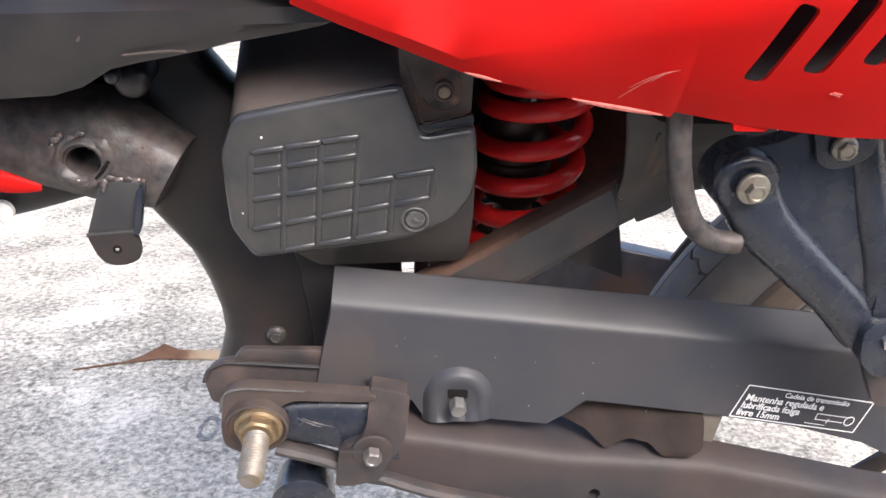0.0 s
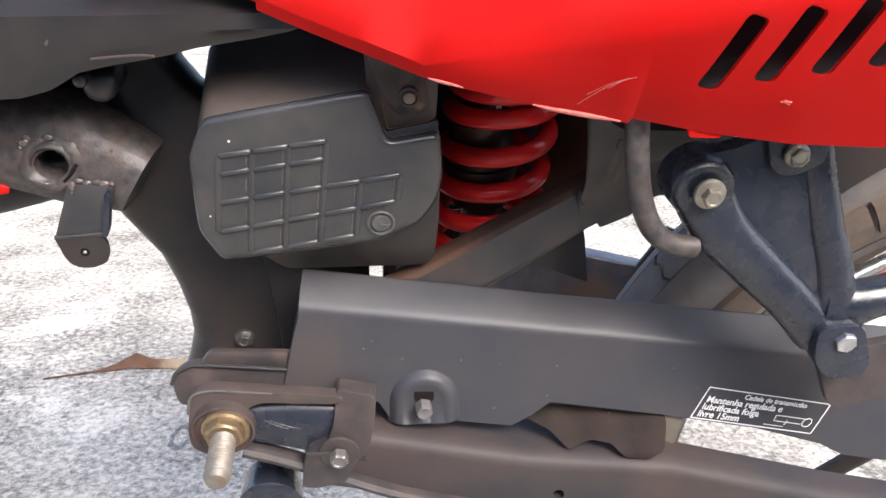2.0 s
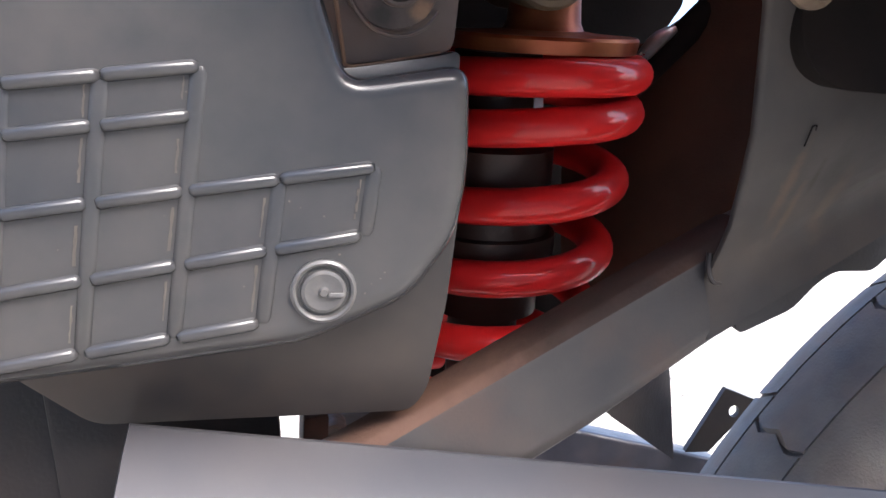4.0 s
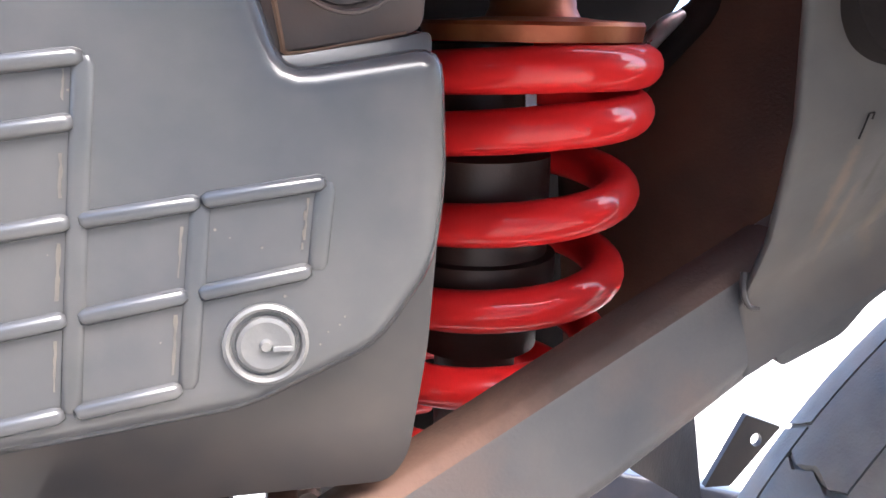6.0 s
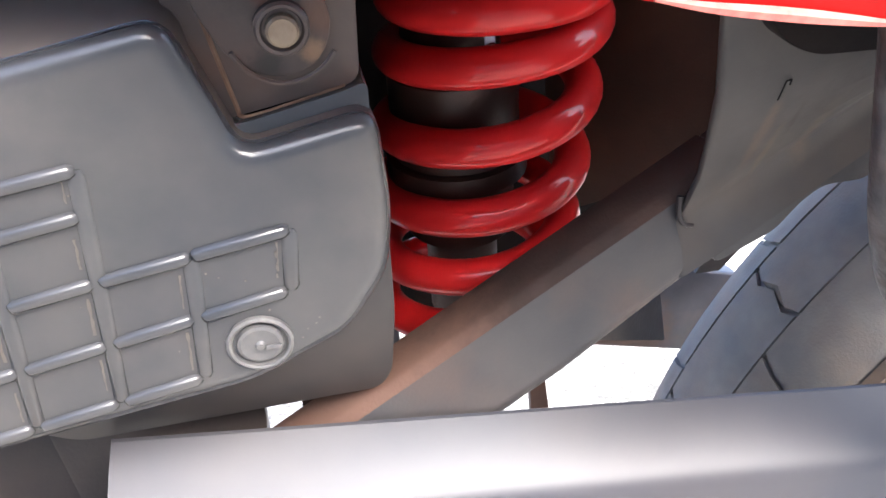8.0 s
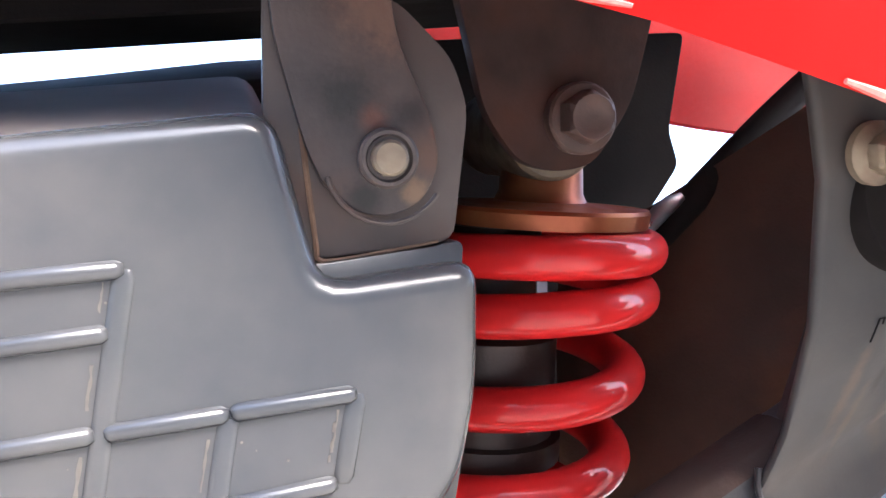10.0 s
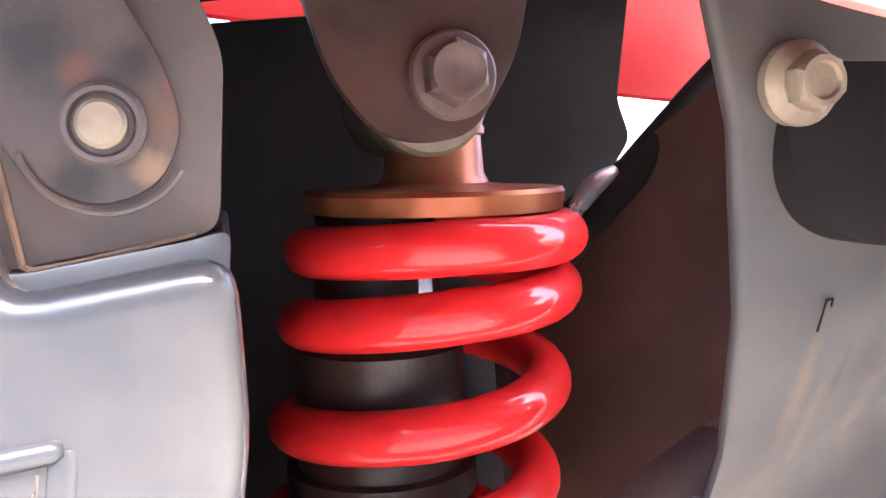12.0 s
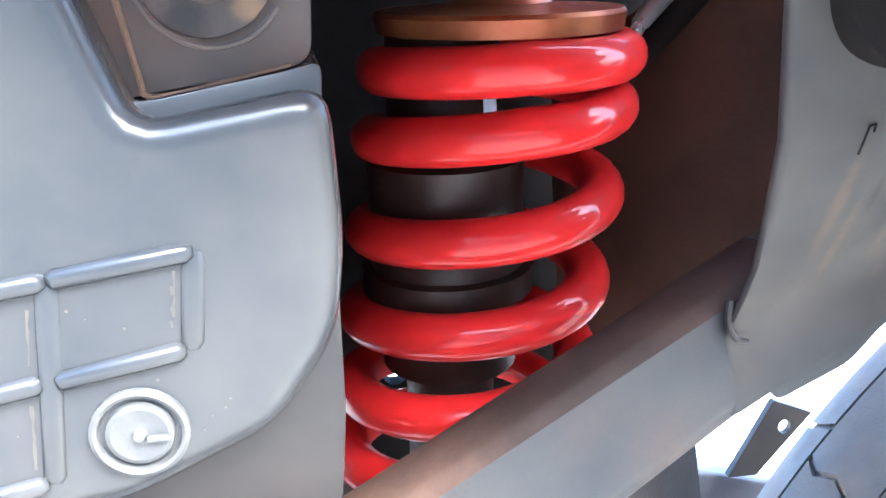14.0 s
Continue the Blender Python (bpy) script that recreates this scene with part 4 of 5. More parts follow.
slider = part("chain_slider", plate([(-0.0300, 0.4135), (-0.0272, 0.4210), (-0.0210, 0.4245), (-0.0151, 0.4255), (0.055, 0.4190), (0.055, 0.4040), (-0.0146, 0.4000), (-0.0270, 0.4010)], 0.0222, 0.028, 0.0018, 0.004), M_SLIDER, bike, "brown worn chain slider", True)
part("slider_top", plate([(-0.0151, 0.4240), (-0.0087, 0.4323), (0.055, 0.4295), (0.055, 0.4180)], 0.0232, 0.027, 0.0010, 0.003), M_SLIDER, slider, "", True)
part("slider_lip", tube([(-0.0300, 0.0212, 0.4145), (-0.0272, 0.0212, 0.4212), (-0.0210, 0.0212, 0.4247), (-0.0151, 0.0212, 0.4257), (0.01, 0.0212, 0.4235), (0.034, 0.0212, 0.4212)], 0.0011, 8), M_STAY, slider, "", True)
DRAPE_LOW = [(0.150, 0.392), (0.1640, 0.3820), (0.1828, 0.3756), (0.1930, 0.3668), (0.1962, 0.3676), (0.2009, 0.3689), (0.2084, 0.3707), (0.2186, 0.3691), (0.2264, 0.3617), (0.2301, 0.3601), (0.2400, 0.3605), (0.2496, 0.3659), (0.2540, 0.3760)]
drape = lambda x, z: min(0.034, max(0.0125, 0.014 + 1.15 * (z - 0.366))) + 0.0012 * math.sin((x - 0.16) * 200)
rings = []
for x in np.linspace(0.150, 0.254, 53):
    low, high = interp(DRAPE_LOW, x), 0.405 - 0.104 * (x - 0.150)
    zs = [high + (low - high) * k / 10 for k in range(11)]
    rings.append([(x, drape(x, z), z) for z in zs] + [(x, drape(x, z) + 0.003, z) for z in zs[::-1]])
part("slider_tail", loft(rings), M_TAIL, slider, "dark brown wavy rubber strip", True, 50)
part("slider_end", plate([(0.2515, 0.3620), (0.2540, 0.3850), (0.2690, 0.3830), (0.2610, 0.3540)], 0.0305, 0.036, 0.0008, 0.002), M_BEIGE, slider, "beige dusty slider end", True)
pivot = part("pivot_plate", plate([(-0.0165, 0.4165), (-0.006, 0.4200), (0.020, 0.4175), (0.0600, 0.4130), (0.0640, 0.4105), (0.0580, 0.4085), (0.020, 0.4110), (0.012, 0.408), (0.0125, 0.392), (0.004, 0.3815), (-0.008, 0.3800), (-0.018, 0.3850), (-0.0195, 0.395)], 0.003, 0.010, 0.0015, 0.004), M_TAB, bike, "rusty black swingarm pivot plate", True)
part("worn_edge", tube([(-0.0185, 0.0030, 0.4060), (-0.0160, 0.0026, 0.4160), (-0.0065, 0.0026, 0.4192), (0.0100, 0.0026, 0.4178), (0.0260, 0.0028, 0.4164)], lambda t: 0.0009 - 0.0004 * t, 8), M_FASTENER, pivot, "grey worn edge", True)
part("collar", lathe([(-0.004, 0.0170), (0.0015, 0.0168), (0.0022, 0.0155), (0.0010, 0.0145), (0.0010, 0.0100)], (-0.0005, 0.0025, 0.3965), OUT, 32), M_TAB, pivot, "", True)
core = part("swingarm_tube", loft([[(x, 0.030, z0 + 0.003), (x, 0.014, z0 + 0.002), (x, 0.0075, z0 - 0.006), (x, 0.0065, (z0 + z1) / 2), (x, 0.010, z1 + 0.003), (x, 0.030, z1)] for x, z0, z1 in ((-0.002, 0.408, 0.384), (0.012, 0.4085, 0.3815), (0.035, 0.409, 0.376), (0.056, 0.4075, 0.370), (0.075, 0.404, 0.365))]), M_BLACK, bike, "glossy black swingarm tube with scratches", True, 60)
for x0, z0, x1, z1 in ((0.0205, 0.3990, 0.0300, 0.3945), (0.0235, 0.3985, 0.0360, 0.3938), (0.0290, 0.3965, 0.0390, 0.3930), (0.0255, 0.3960, 0.0335, 0.3930)):
    part("scratch", tube([(x0, 0.0063, z0), ((x0 + x1) / 2, 0.0060, (z0 + z1) / 2 - 0.0004), (x1, 0.0063, z1)], 0.00018, 5, 3), M_SCRATCH, core)
part("lower_rail", tube([(0.008, 0.012, 0.3790), (0.03, 0.012, 0.3720), (0.06, 0.012, 0.3600), (0.10, 0.012, 0.3450), (0.16, 0.014, 0.330)], 0.0045, 10, flat=1.6), M_SLIDER, bike, "brown dusty lower rail", True)
clamp = part("clamp", plate([(0.0600, 0.4160), (0.0815, 0.4110), (0.0795, 0.3930), (0.0770, 0.3800), (0.0690, 0.3715), (0.0640, 0.3600), (0.0480, 0.3570), (0.0395, 0.3580), (0.0420, 0.3770), (0.0450, 0.3815), (0.0545, 0.3865), (0.0580, 0.3960)], lambda x, z: 0.0025 + 0.25 * max(0, z - 0.400), 0.016, 0.0012, 0.003), M_SLIDER, bike, "brown rusty steel clamp", True)
part("fold", box(0.0425, 0.0565, -0.0005, 0.004, 0.3790, 0.3815, 0.0008), M_SLIDER, clamp, "", True)
bolt(clamp, (0.0606, -0.0005, 0.3795), 0.0090, 0.0060, 0.0, M_GREY_BOLT, washer=0.0112)
part("side_stand_boss", lathe([(-0.01, 0.016), (0.012, 0.0185), (0.014, 0.0165), (0.015, 0.009)], (0.020, 0.030, 0.3395), OUT, 26), M_BLACK, bike, "black rubber boss below the pivot", True)

# threaded pivot bolt with its nut
thread = [(-0.010, 0.0066)]
for k in range(22):
    h = -0.006 + k * 0.0019
    thread += [(h, 0.0062), (h + 0.00095, 0.0068)]
thread += [(0.0362, 0.0062), (0.0380, 0.0052)]
bolt_at = (0.0010, 0.0, 0.3985)
piv = part("pivot_bolt", lathe(thread, bolt_at, OUT, 20), M_ZINC_PALE, bike, "pale zinc-plated threaded pivot bolt", True, 20)
part("nut", merge(lathe([(0.0, 0.0128), (0.0026, 0.0126), (0.0038, 0.0112)], (0.0010, 0.0005, 0.3985), OUT, 28), hexhead((0.0010, -0.0022, 0.3985), OUT, 0.0185, 0.0068, 0.2)), M_ZINC, piv, "", True, 30)

# red side panel with slanted slots
LOWZ = [(-0.05, 0.64), (0.0004, 0.6255), (0.0044, 0.6241), (0.0046, 0.627), (0.0314, 0.6176), (0.0316, 0.6142), (0.0545, 0.6053), (0.1045, 0.5872), (0.1587, 0.5745), (0.1931, 0.5684), (0.1947, 0.5706), (0.2257, 0.5647), (0.267, 0.5594), (0.3082, 0.5579), (0.4325, 0.5574)]
LOWY = [(-0.05, 0.0), (0.03, -0.0175), (0.08, -0.033), (0.12, -0.044), (0.15, -0.0455), (0.19, -0.0455), (0.22, -0.047), (0.3, -0.052), (0.42, -0.054)]
CREY = [(-0.05, -0.002), (0.03, -0.020), (0.08, -0.038), (0.12, -0.050), (0.2, -0.075), (0.3, -0.090), (0.42, -0.095)]
XP = sorted([-0.05 + 0.47 * i / 46 for i in range(47)] + [0.0044, 0.0046, 0.0314, 0.0316, 0.1931, 0.1947])
rows = []
for x in XP:
    zl, yl, yc = interp(LOWZ, x), interp(LOWY, x), interp(CREY, x)
    zc = max(interp(LOWZ, x) + 0.006, 0.597 + 0.20 * (x - 0.12))
    col = []
    for k in range(7):
        f = k / 6
        col.append((x, yl + (yc - yl) * f - 0.0022 * math.sin(math.pi * f) * (x > 0.12), zl + (zc - zl) * f))
    for k in range(1, 11):
        h = k / 10 * 0.16
        col.append((x, yc + 0.45 * h + 1.2 * h * h, zc + h))
    rows.append(col)
bm = bmesh.new()
vs = [[bm.verts.new(p) for p in col] for col in rows]
for a, b in zip(vs, vs[1:]):
    for k in range(len(a) - 1):
        bm.faces.new((a[k], b[k], b[k + 1], a[k + 1]))


def panel_y(x, z):
    """The panel's outer face between its lower edge and its crease."""
    zl, yl, yc = interp(LOWZ, x), interp(LOWY, x), interp(CREY, x)
    f = min(1.0, max(0.0, (z - zl) / (max(zl + 0.006, 0.597 + 0.20 * (x - 0.12)) - zl)))
    return yl + (yc - yl) * f - 0.0022 * math.sin(math.pi * f) * (x > 0.12)


panel = part("side_panel", bm, M_RED, bike, "glossy red plastic side panel with slanted slots", True, 60)
slots = []
for k in range(6):
    x0 = 0.2210 + 0.0222 * k
    a, b = Vector((x0, -0.12, 0.5865 + 0.0035 * k)), Vector((x0 + 0.0118, -0.12, 0.6155 + 0.0035 * k))
    dirn = (b - a).normalized()
    side = Vector((-dirn.z, 0, dirn.x)) * 0.0047
    ring = [b + side, b - side + dirn * 0.001, a - side, a + side - dirn * 0.002]
    ring = [Vector((p[0], -0.12, p[1])) for p in rounded([(p.x, p.z) for p in ring], 0.003, 4)]
    slots.append(loft([ring, [p + Vector((0, 0.09, 0)) for p in ring]]))
cut(panel, merge(*slots), 0.0026)
panel.data.shade_smooth()
panel.data.set_sharp_from_angle(angle=radians(60))
part("slot_backing", plate([(0.20, 0.580), (0.40, 0.590), (0.42, 0.66), (0.22, 0.64)], lambda x, z: interp(CREY, x) + 0.040 + 0.6 * max(0, z - 0.60), lambda x, z: interp(CREY, x) + 0.043 + 0.6 * max(0, z - 0.60), 0, 0), M_FRAME, panel)
part("tab", plate([(0.2205, 0.570), (0.2210, 0.5620), (0.2360, 0.5615), (0.2380, 0.569)], -0.0468, -0.0443, 0.0006, 0.002), M_RED, panel, "", True)
for x0, z0, x1, z1, w in ((0.1690, 0.5775, 0.1860, 0.5893, 0.00022), (0.1720, 0.5822, 0.1880, 0.5898, 0.00018), (0.1800, 0.5848, 0.1905, 0.5902, 0.00018)):
    part("scratch", tube([(x, panel_y(x, z), z) for x, z in ((x0, z0), ((x0 + x1) / 2, (z0 + z1) / 2 + 0.001), (x1, z1))], w, 5, 4), M_SCUFF, panel)

for pts in (((0.2540, 0.5800), (0.2562, 0.5796), (0.2585, 0.5786)), ((0.2552, 0.5806), (0.2575, 0.5800), (0.2590, 0.5797))):
    part("scratch", tube([(x, panel_y(x, z), z) for x, z in pts], 0.0005, 5, 3), M_SCUFF, panel)
part("worn_edge", tube([(x, interp(LOWY, x) - 0.0008, interp(LOWZ, x) + 0.0004) for x in (0.150, 0.158, 0.166, 0.174, 0.182, 0.1895)], lambda t: 0.0004 + 0.0008 * math.sin(math.pi * t), 6, 3), M_SCUFF, panel, "", True)
part("worn_edge", tube([(x, interp(LOWY, x) - 0.0010, interp(LOWZ, x) + 0.0004) for x in (0.105, 0.112, 0.120)], lambda t: 0.0003 + 0.0005 * math.sin(math.pi * t), 6, 3), M_SCUFF, panel, "", True)

# rear wheel with blocks of tread
WX, WY, WR = 0.520, 0.160, 0.2885
AXLE = (0, 1, LEAN)
wheel = part("rear_wheel", lathe([(-0.035, 0.02), (-0.035, 0.04), (-0.02, 0.030), (0.02, 0.030), (0.035, 0.04), (0.035, 0.02)], (WX, WY, WR), AXLE), M_FRAME, bike, "cast rear wheel with a dusty tyre", True)
crown_prof = [(-0.043, 0.252), (-0.040, 0.270), (-0.029, 0.2815), (-0.0145, 0.2865), (0.0, 0.288), (0.0145, 0.2865), (0.029, 0.2815), (0.040, 0.270), (0.043, 0.252)]
prof = [(-0.026, 0.220), (-0.037, 0.236)] + [(s, r - 0.002) for s, r in crown_prof] + [(0.037, 0.236), (0.026, 0.220), (0.020, 0.216), (-0.020, 0.216), (-0.026, 0.220)]
part("tyre", lathe(prof, (WX, WY, WR), AXLE, 96, False), M_RUBBER, wheel, "dusty black rubber tyre", True, 50)
part("rim", lathe([(-0.024, 0.212), (-0.029, 0.223), (-0.025, 0.223), (-0.016, 0.214), (0.016, 0.214), (0.025, 0.223), (0.029, 0.223), (0.024, 0.212), (-0.024, 0.212)], (WX, WY, WR), AXLE, 72, False), M_SILVER, wheel, "dull silver rim", True)
turned = Matrix.Translation((WX, WY, WR)) @ Matrix.Rotation(math.atan(LEAN), 4, "X")
for k in range(5):
    a = radians(221 + 72 * k)
    ends = [turned @ Vector((math.cos(a) * r, 0, math.sin(a) * r)) for r in (0.028, 0.11, 0.213)]
    part("spoke", tube(ends, lambda t: 0.010 - 0.003 * t, 10, 2, flat=0.6), M_FRAME, wheel, "", True)


def tread_mesh(name, ys, arc, top, mat):
    """One rubber block lying on the tyre's crown at the wheel's front, curved with it, as mesh data to share."""
    def crown(y):
        return float(np.interp(y, [p[0] for p in crown_prof], [p[1] for p in crown_prof]))
    put = lambda y, r, a: (-math.cos(a * arc) * r, y, math.sin(a * arc) * r)
    rings = []
    for k in range(6):
        f = k / 5
        low = [put(y, crown(y) - 0.006, a0 + (a1 - a0) * f) for y, a0, a1 in ys]
        high = [put(y, crown(y) + top, a0 + 0.003 + (a1 - a0 - 0.006) * f) for y, a0, a1 in ys]
        rings.append(low + high[::-1])
    bm = loft(rings)
    me = bpy.data.meshes.new(name)
    bm.to_mesh(me)
    bm.free()
    me.materials.append(mat)
    me.shade_smooth()
    me.set_sharp_from_angle(angle=radians(40))
    return me


STEP = 2 * math.pi / 26
shoulder = tread_mesh("shoulder_block", [(-0.0425, 0.05, 0.93), (-0.038, 0.01, 0.97), (-0.030, 0.0, 0.97), (-0.023, 0.03, 1.00), (-0.0157, 0.08, 1.05)], STEP, 0.0, M_RUBBER)
centre = tread_mesh("centre_block", [(-0.0150, 0.04, 1.01), (-0.009, 0.0, 0.97), (0.0, 0.06, 1.03), (0.009, 0.0, 0.97), (0.0150, 0.04, 1.01)], STEP, 0.0, M_RUBBER)
shoulder_far = tread_mesh("shoulder_block", [(0.0165, 0.08, 1.05), (0.023, 0.03, 1.00), (0.030, 0.0, 0.97), (0.038, 0.01, 0.97), (0.0425, 0.05, 0.93)], STEP, 0.0, M_RUBBER)
lug_rings = [[(-math.cos(a) * r, y, math.sin(a) * r) for r, y in ((0.2400, -0.0400), (0.2410, -0.0435), (0.2520, -0.0458), (0.2640, -0.0455), (0.2660, -0.0415))] for a in (STEP * (0.03 + 0.94 * i / 5) for i in range(6))]
bm = loft(lug_rings)
lug = bpy.data.meshes.new("side_lug")
bm.to_mesh(lug)
bm.free()
lug.materials.append(M_LUG)
for k in range(26):
    ob = hang(new("side_lug", lug), wheel)
    ob.matrix_basis = turned @ pose(0, 0, 0, 0, math.degrees((k + 0.25) * STEP), 0)
for k in range(26):
    for me, off in ((shoulder, 0.0), (centre, 0.35), (shoulder_far, 0.5)):
        ob = hang(new("tread_block", me), wheel)
        ob.matrix_basis = turned @ pose(0, 0, 0, 0, math.degrees((k + off) * STEP), 0)

arc = [(math.cos(a), math.sin(a)) for a in np.linspace(radians(100), radians(128), 9)]
part("mudguard", plate([(WX + 0.345 * c, WR + 0.345 * s_) for c, s_ in arc] + [(WX + 0.268 * c, WR + 0.268 * s_) for c, s_ in arc[::-1]], 0.062, 0.066, 0.001, 0.002), M_FRAME, bike, "dark dusty rear mudguard", True)

# added brown plate that closes the bright gap below the tyre like more tread
arc = [(math.cos(a), math.sin(a)) for a in np.linspace(radians(102), radians(136), 9)]
part("tread_filler", plate([(WX + 0.222 * c, WR + 0.222 * s_) for c, s_ in arc] + [(WX + 0.178 * c, WR + 0.178 * s_) for c, s_ in arc[::-1]], 0.124, 0.128, 0.001, 0.002), M_LUG, bike, "added brown plate inside the wheel, standing in for tread", True)
rod = part("brake_rod", tube([(0.395, 0.120, 0.4180), (0.4325, 0.120, 0.4385), (0.50, 0.120, 0.4690)], 0.0055, 12), M_STEEL, bike, "bright steel rod beside the wheel", True)
part("sleeve", tube([(0.4370, 0.117, 0.4270), (0.4500, 0.117, 0.4320), (0.49, 0.117, 0.449)], 0.0065, 12), M_RED, rod, "red plastic sleeve", True)

# hook rod and passenger peg bracket
hook = part("hook_rod", tube([(0.2000, -0.028, 0.600), (0.2008, -0.034, 0.575), (0.2030, -0.033, 0.550), (0.2080, -0.028, 0.530), (0.2170, -0.022, 0.5125), (0.2290, -0.0175, 0.5030), (0.2425, -0.0150, 0.5000)], 0.0057, 18), M_STEEL_WORN, bike, "bent rusty steel hook rod", True)
peg = part("peg_bracket", plate([(0.2300, 0.540), (0.2400, 0.5475), (0.2560, 0.5500), (0.272, 0.556), (0.306, 0.562), (0.3110, 0.530), (0.3200, 0.497), (0.3300, 0.470), (0.330, 0.448), (0.306, 0.448), (0.2960, 0.4640), (0.2420, 0.5130)], -0.0165, -0.006, 0.002, 0.006), M_BLACK, bike, "black cast passenger footpeg bracket", True)


def arm(pts, wide, rise):
    """A rounded rib of the casting: points along it in x and z, half widths and heights over the web."""
    path = spline([(x, z, w, h) for (x, z), w, h in zip(pts, wide, rise)], 8)
    rings = []
    for i, p in enumerate(path):
        q0, q1 = path[max(i - 1, 0)], path[min(i + 1, len(path) - 1)]
        d = Vector((q1[0] - q0[0], q1[1] - q0[1])).normalized()
        side = Vector((-d.y, d.x))
        ring = [(p[0] + side.x * p[2] * u, -0.0160 - p[3] * math.cos(u * math.pi / 2) ** 0.7 if abs(u) < 1 else -0.0150, p[1] + side.y * p[2] * u) for u in np.linspace(-1, 1, 15)]
        ring += [(p[0] + side.x * p[2], -0.0080, p[1] + side.y * p[2]), (p[0] - side.x * p[2], -0.0080, p[1] - side.y * p[2])]
        rings.append(ring)
    return loft(rings)


part("leg", arm([(0.2440, 0.5290), (0.2560, 0.5090), (0.2780, 0.4880), (0.3000, 0.4680), (0.3170, 0.4500)], (0.0150, 0.0140, 0.0130, 0.0125, 0.0130), (0.003, 0.0055, 0.0065, 0.0068, 0.0068)), M_BLACK, peg, "", True, 60)
part("leg", arm([(0.2990, 0.5560), (0.3035, 0.5370), (0.3110, 0.5100), (0.3190, 0.4850), (0.3240, 0.4560)], (0.0080, 0.0085, 0.0095, 0.0105, 0.0125), (0.003, 0.0045, 0.0055, 0.0062, 0.0065)), M_BLACK, peg, "", True, 60)
part("foot", arm([(0.3150, 0.4660), (0.3300, 0.4650), (0.3450, 0.4690), (0.370, 0.4740), (0.41, 0.4790)], (0.0150, 0.0125, 0.0105, 0.0100, 0.0100), (0.0060, 0.0065, 0.0075, 0.0075, 0.0075)), M_BLACK, peg, "", True, 60)
part("lobe", lathe([(-0.02, 0.0175), (-0.002, 0.0165), (0.0010, 0.0145), (0.0016, 0.0120), (0.0010, 0.0090), (0.0010, 0.0040)], (0.2430, -0.0185, 0.5300), OUT, 32), M_BLACK, peg, "", True, 50)
part("lobe", plate([(0.2700, 0.562), (0.2745, 0.5420), (0.2800, 0.5375), (0.2900, 0.5380), (0.3020, 0.5435), (0.3040, 0.566)], -0.0205, -0.006, 0.0020, 0.005), M_BLACK, peg, "", True)
part("lobe", plate([(0.3080, 0.4580), (0.3330, 0.4600), (0.3400, 0.4370), (0.3350, 0.4290), (0.3160, 0.4300), (0.3080, 0.4400)], -0.0280, -0.008, 0.0022, 0.006), M_BLACK, peg, "worn square lug", True)
part("lug_plate", plate([(0.3180, 0.4360), (0.3700, 0.4440), (0.3700, 0.4120), (0.3380, 0.4030), (0.3300, 0.4050)], -0.0120, -0.006, 0.0010, 0.004), M_SLIDER, peg, "brown rusty plate below the lug", True)
bolt(peg, (0.2434, -0.0245, 0.5300), 0.0090, 0.0060, 0.0080, M_ZINC_DULL, turn=0.5)
bolt(peg, (0.2855, -0.0235, 0.5485), 0.0084, 0.0045, 0.0062, M_ZINC_DULL)
bolt(peg, (0.3232, -0.0275, 0.4512), 0.0100, 0.0035, 0.0, M_STEEL, dish=0.0002)

# left: tube bracket with welded socket, channel, fairing
tube_prof = [(0.0, 0.042), (0.05, 0.034), (0.18, 0.0302), (0.40, 0.0295), (0.62, 0.0298), (0.78, 0.0322), (0.90, 0.0375), (1.0, 0.048), (1.0, 0.062), (0.0, 0.062)]
rings = []
for (bx, bz), (tx, tz) in (((-0.20, 0.550), (-0.20, 0.590)), ((-0.13, 0.5285), (-0.12, 0.5765)), ((-0.078, 0.512), (-0.066, 0.568)), ((-0.0505, 0.508), (-0.0305, 0.5415))):
    rings.append([(bx + (tx - bx) * s, y, bz + (tz - bz) * s) for s, y in tube_prof])
part("frame_web", plate([(-0.16, 0.550), (-0.03, 0.535), (-0.03, 0.64), (-0.16, 0.64)], 0.068, 0.075, 0.001, 0.003), M_DARK, bike, "dark frame web below the tank")
tb = part("tube_bracket", loft(rings), M_STEEL_WORN, bike, "rusty flattened steel tube with weld beads", True, 50)
cut(tb, lathe([(-0.03, 0.0088), (0.02, 0.0088)], (-0.0808, 0.035, 0.5356), OUT, 24))
part("socket", lathe([(-0.028, 0.0088), (-0.0008, 0.0090), (0.0, 0.0098), (-0.0010, 0.0116), (-0.004, 0.0128)], (-0.0808, 0.0290, 0.5356), OUT, 26, False), M_STEEL_WORN, tb, "", True, 60)
lump = lambda a, s: 0.5 + 0.5 * math.sin(a * 3 + s) * math.sin(a * 7.3 + 2 * s)
bead = []
for r, d in ((0.0086, 0.0010), (0.0094, -0.0012), (0.0110, -0.0018), (0.0130, -0.0006), (0.0150, 0.0030)):
    ring = []
    for i in range(56):
        a = 2 * math.pi * i / 56
        rr = r + 0.0030 * lump(a, r * 300) * (r > 0.009)
        ring.append((-0.0808 + math.cos(a) * rr, 0.0298 + d * 0.5 - 0.0014 * lump(a, 1.7 + r * 90) * (0.009 < r < 0.016), 0.5356 + math.sin(a) * rr * 0.9 + LEAN * d))
    bead.append(ring)
part("weld_bead", loft(bead, caps=False), M_STEEL_WORN, tb, "", True, 70)


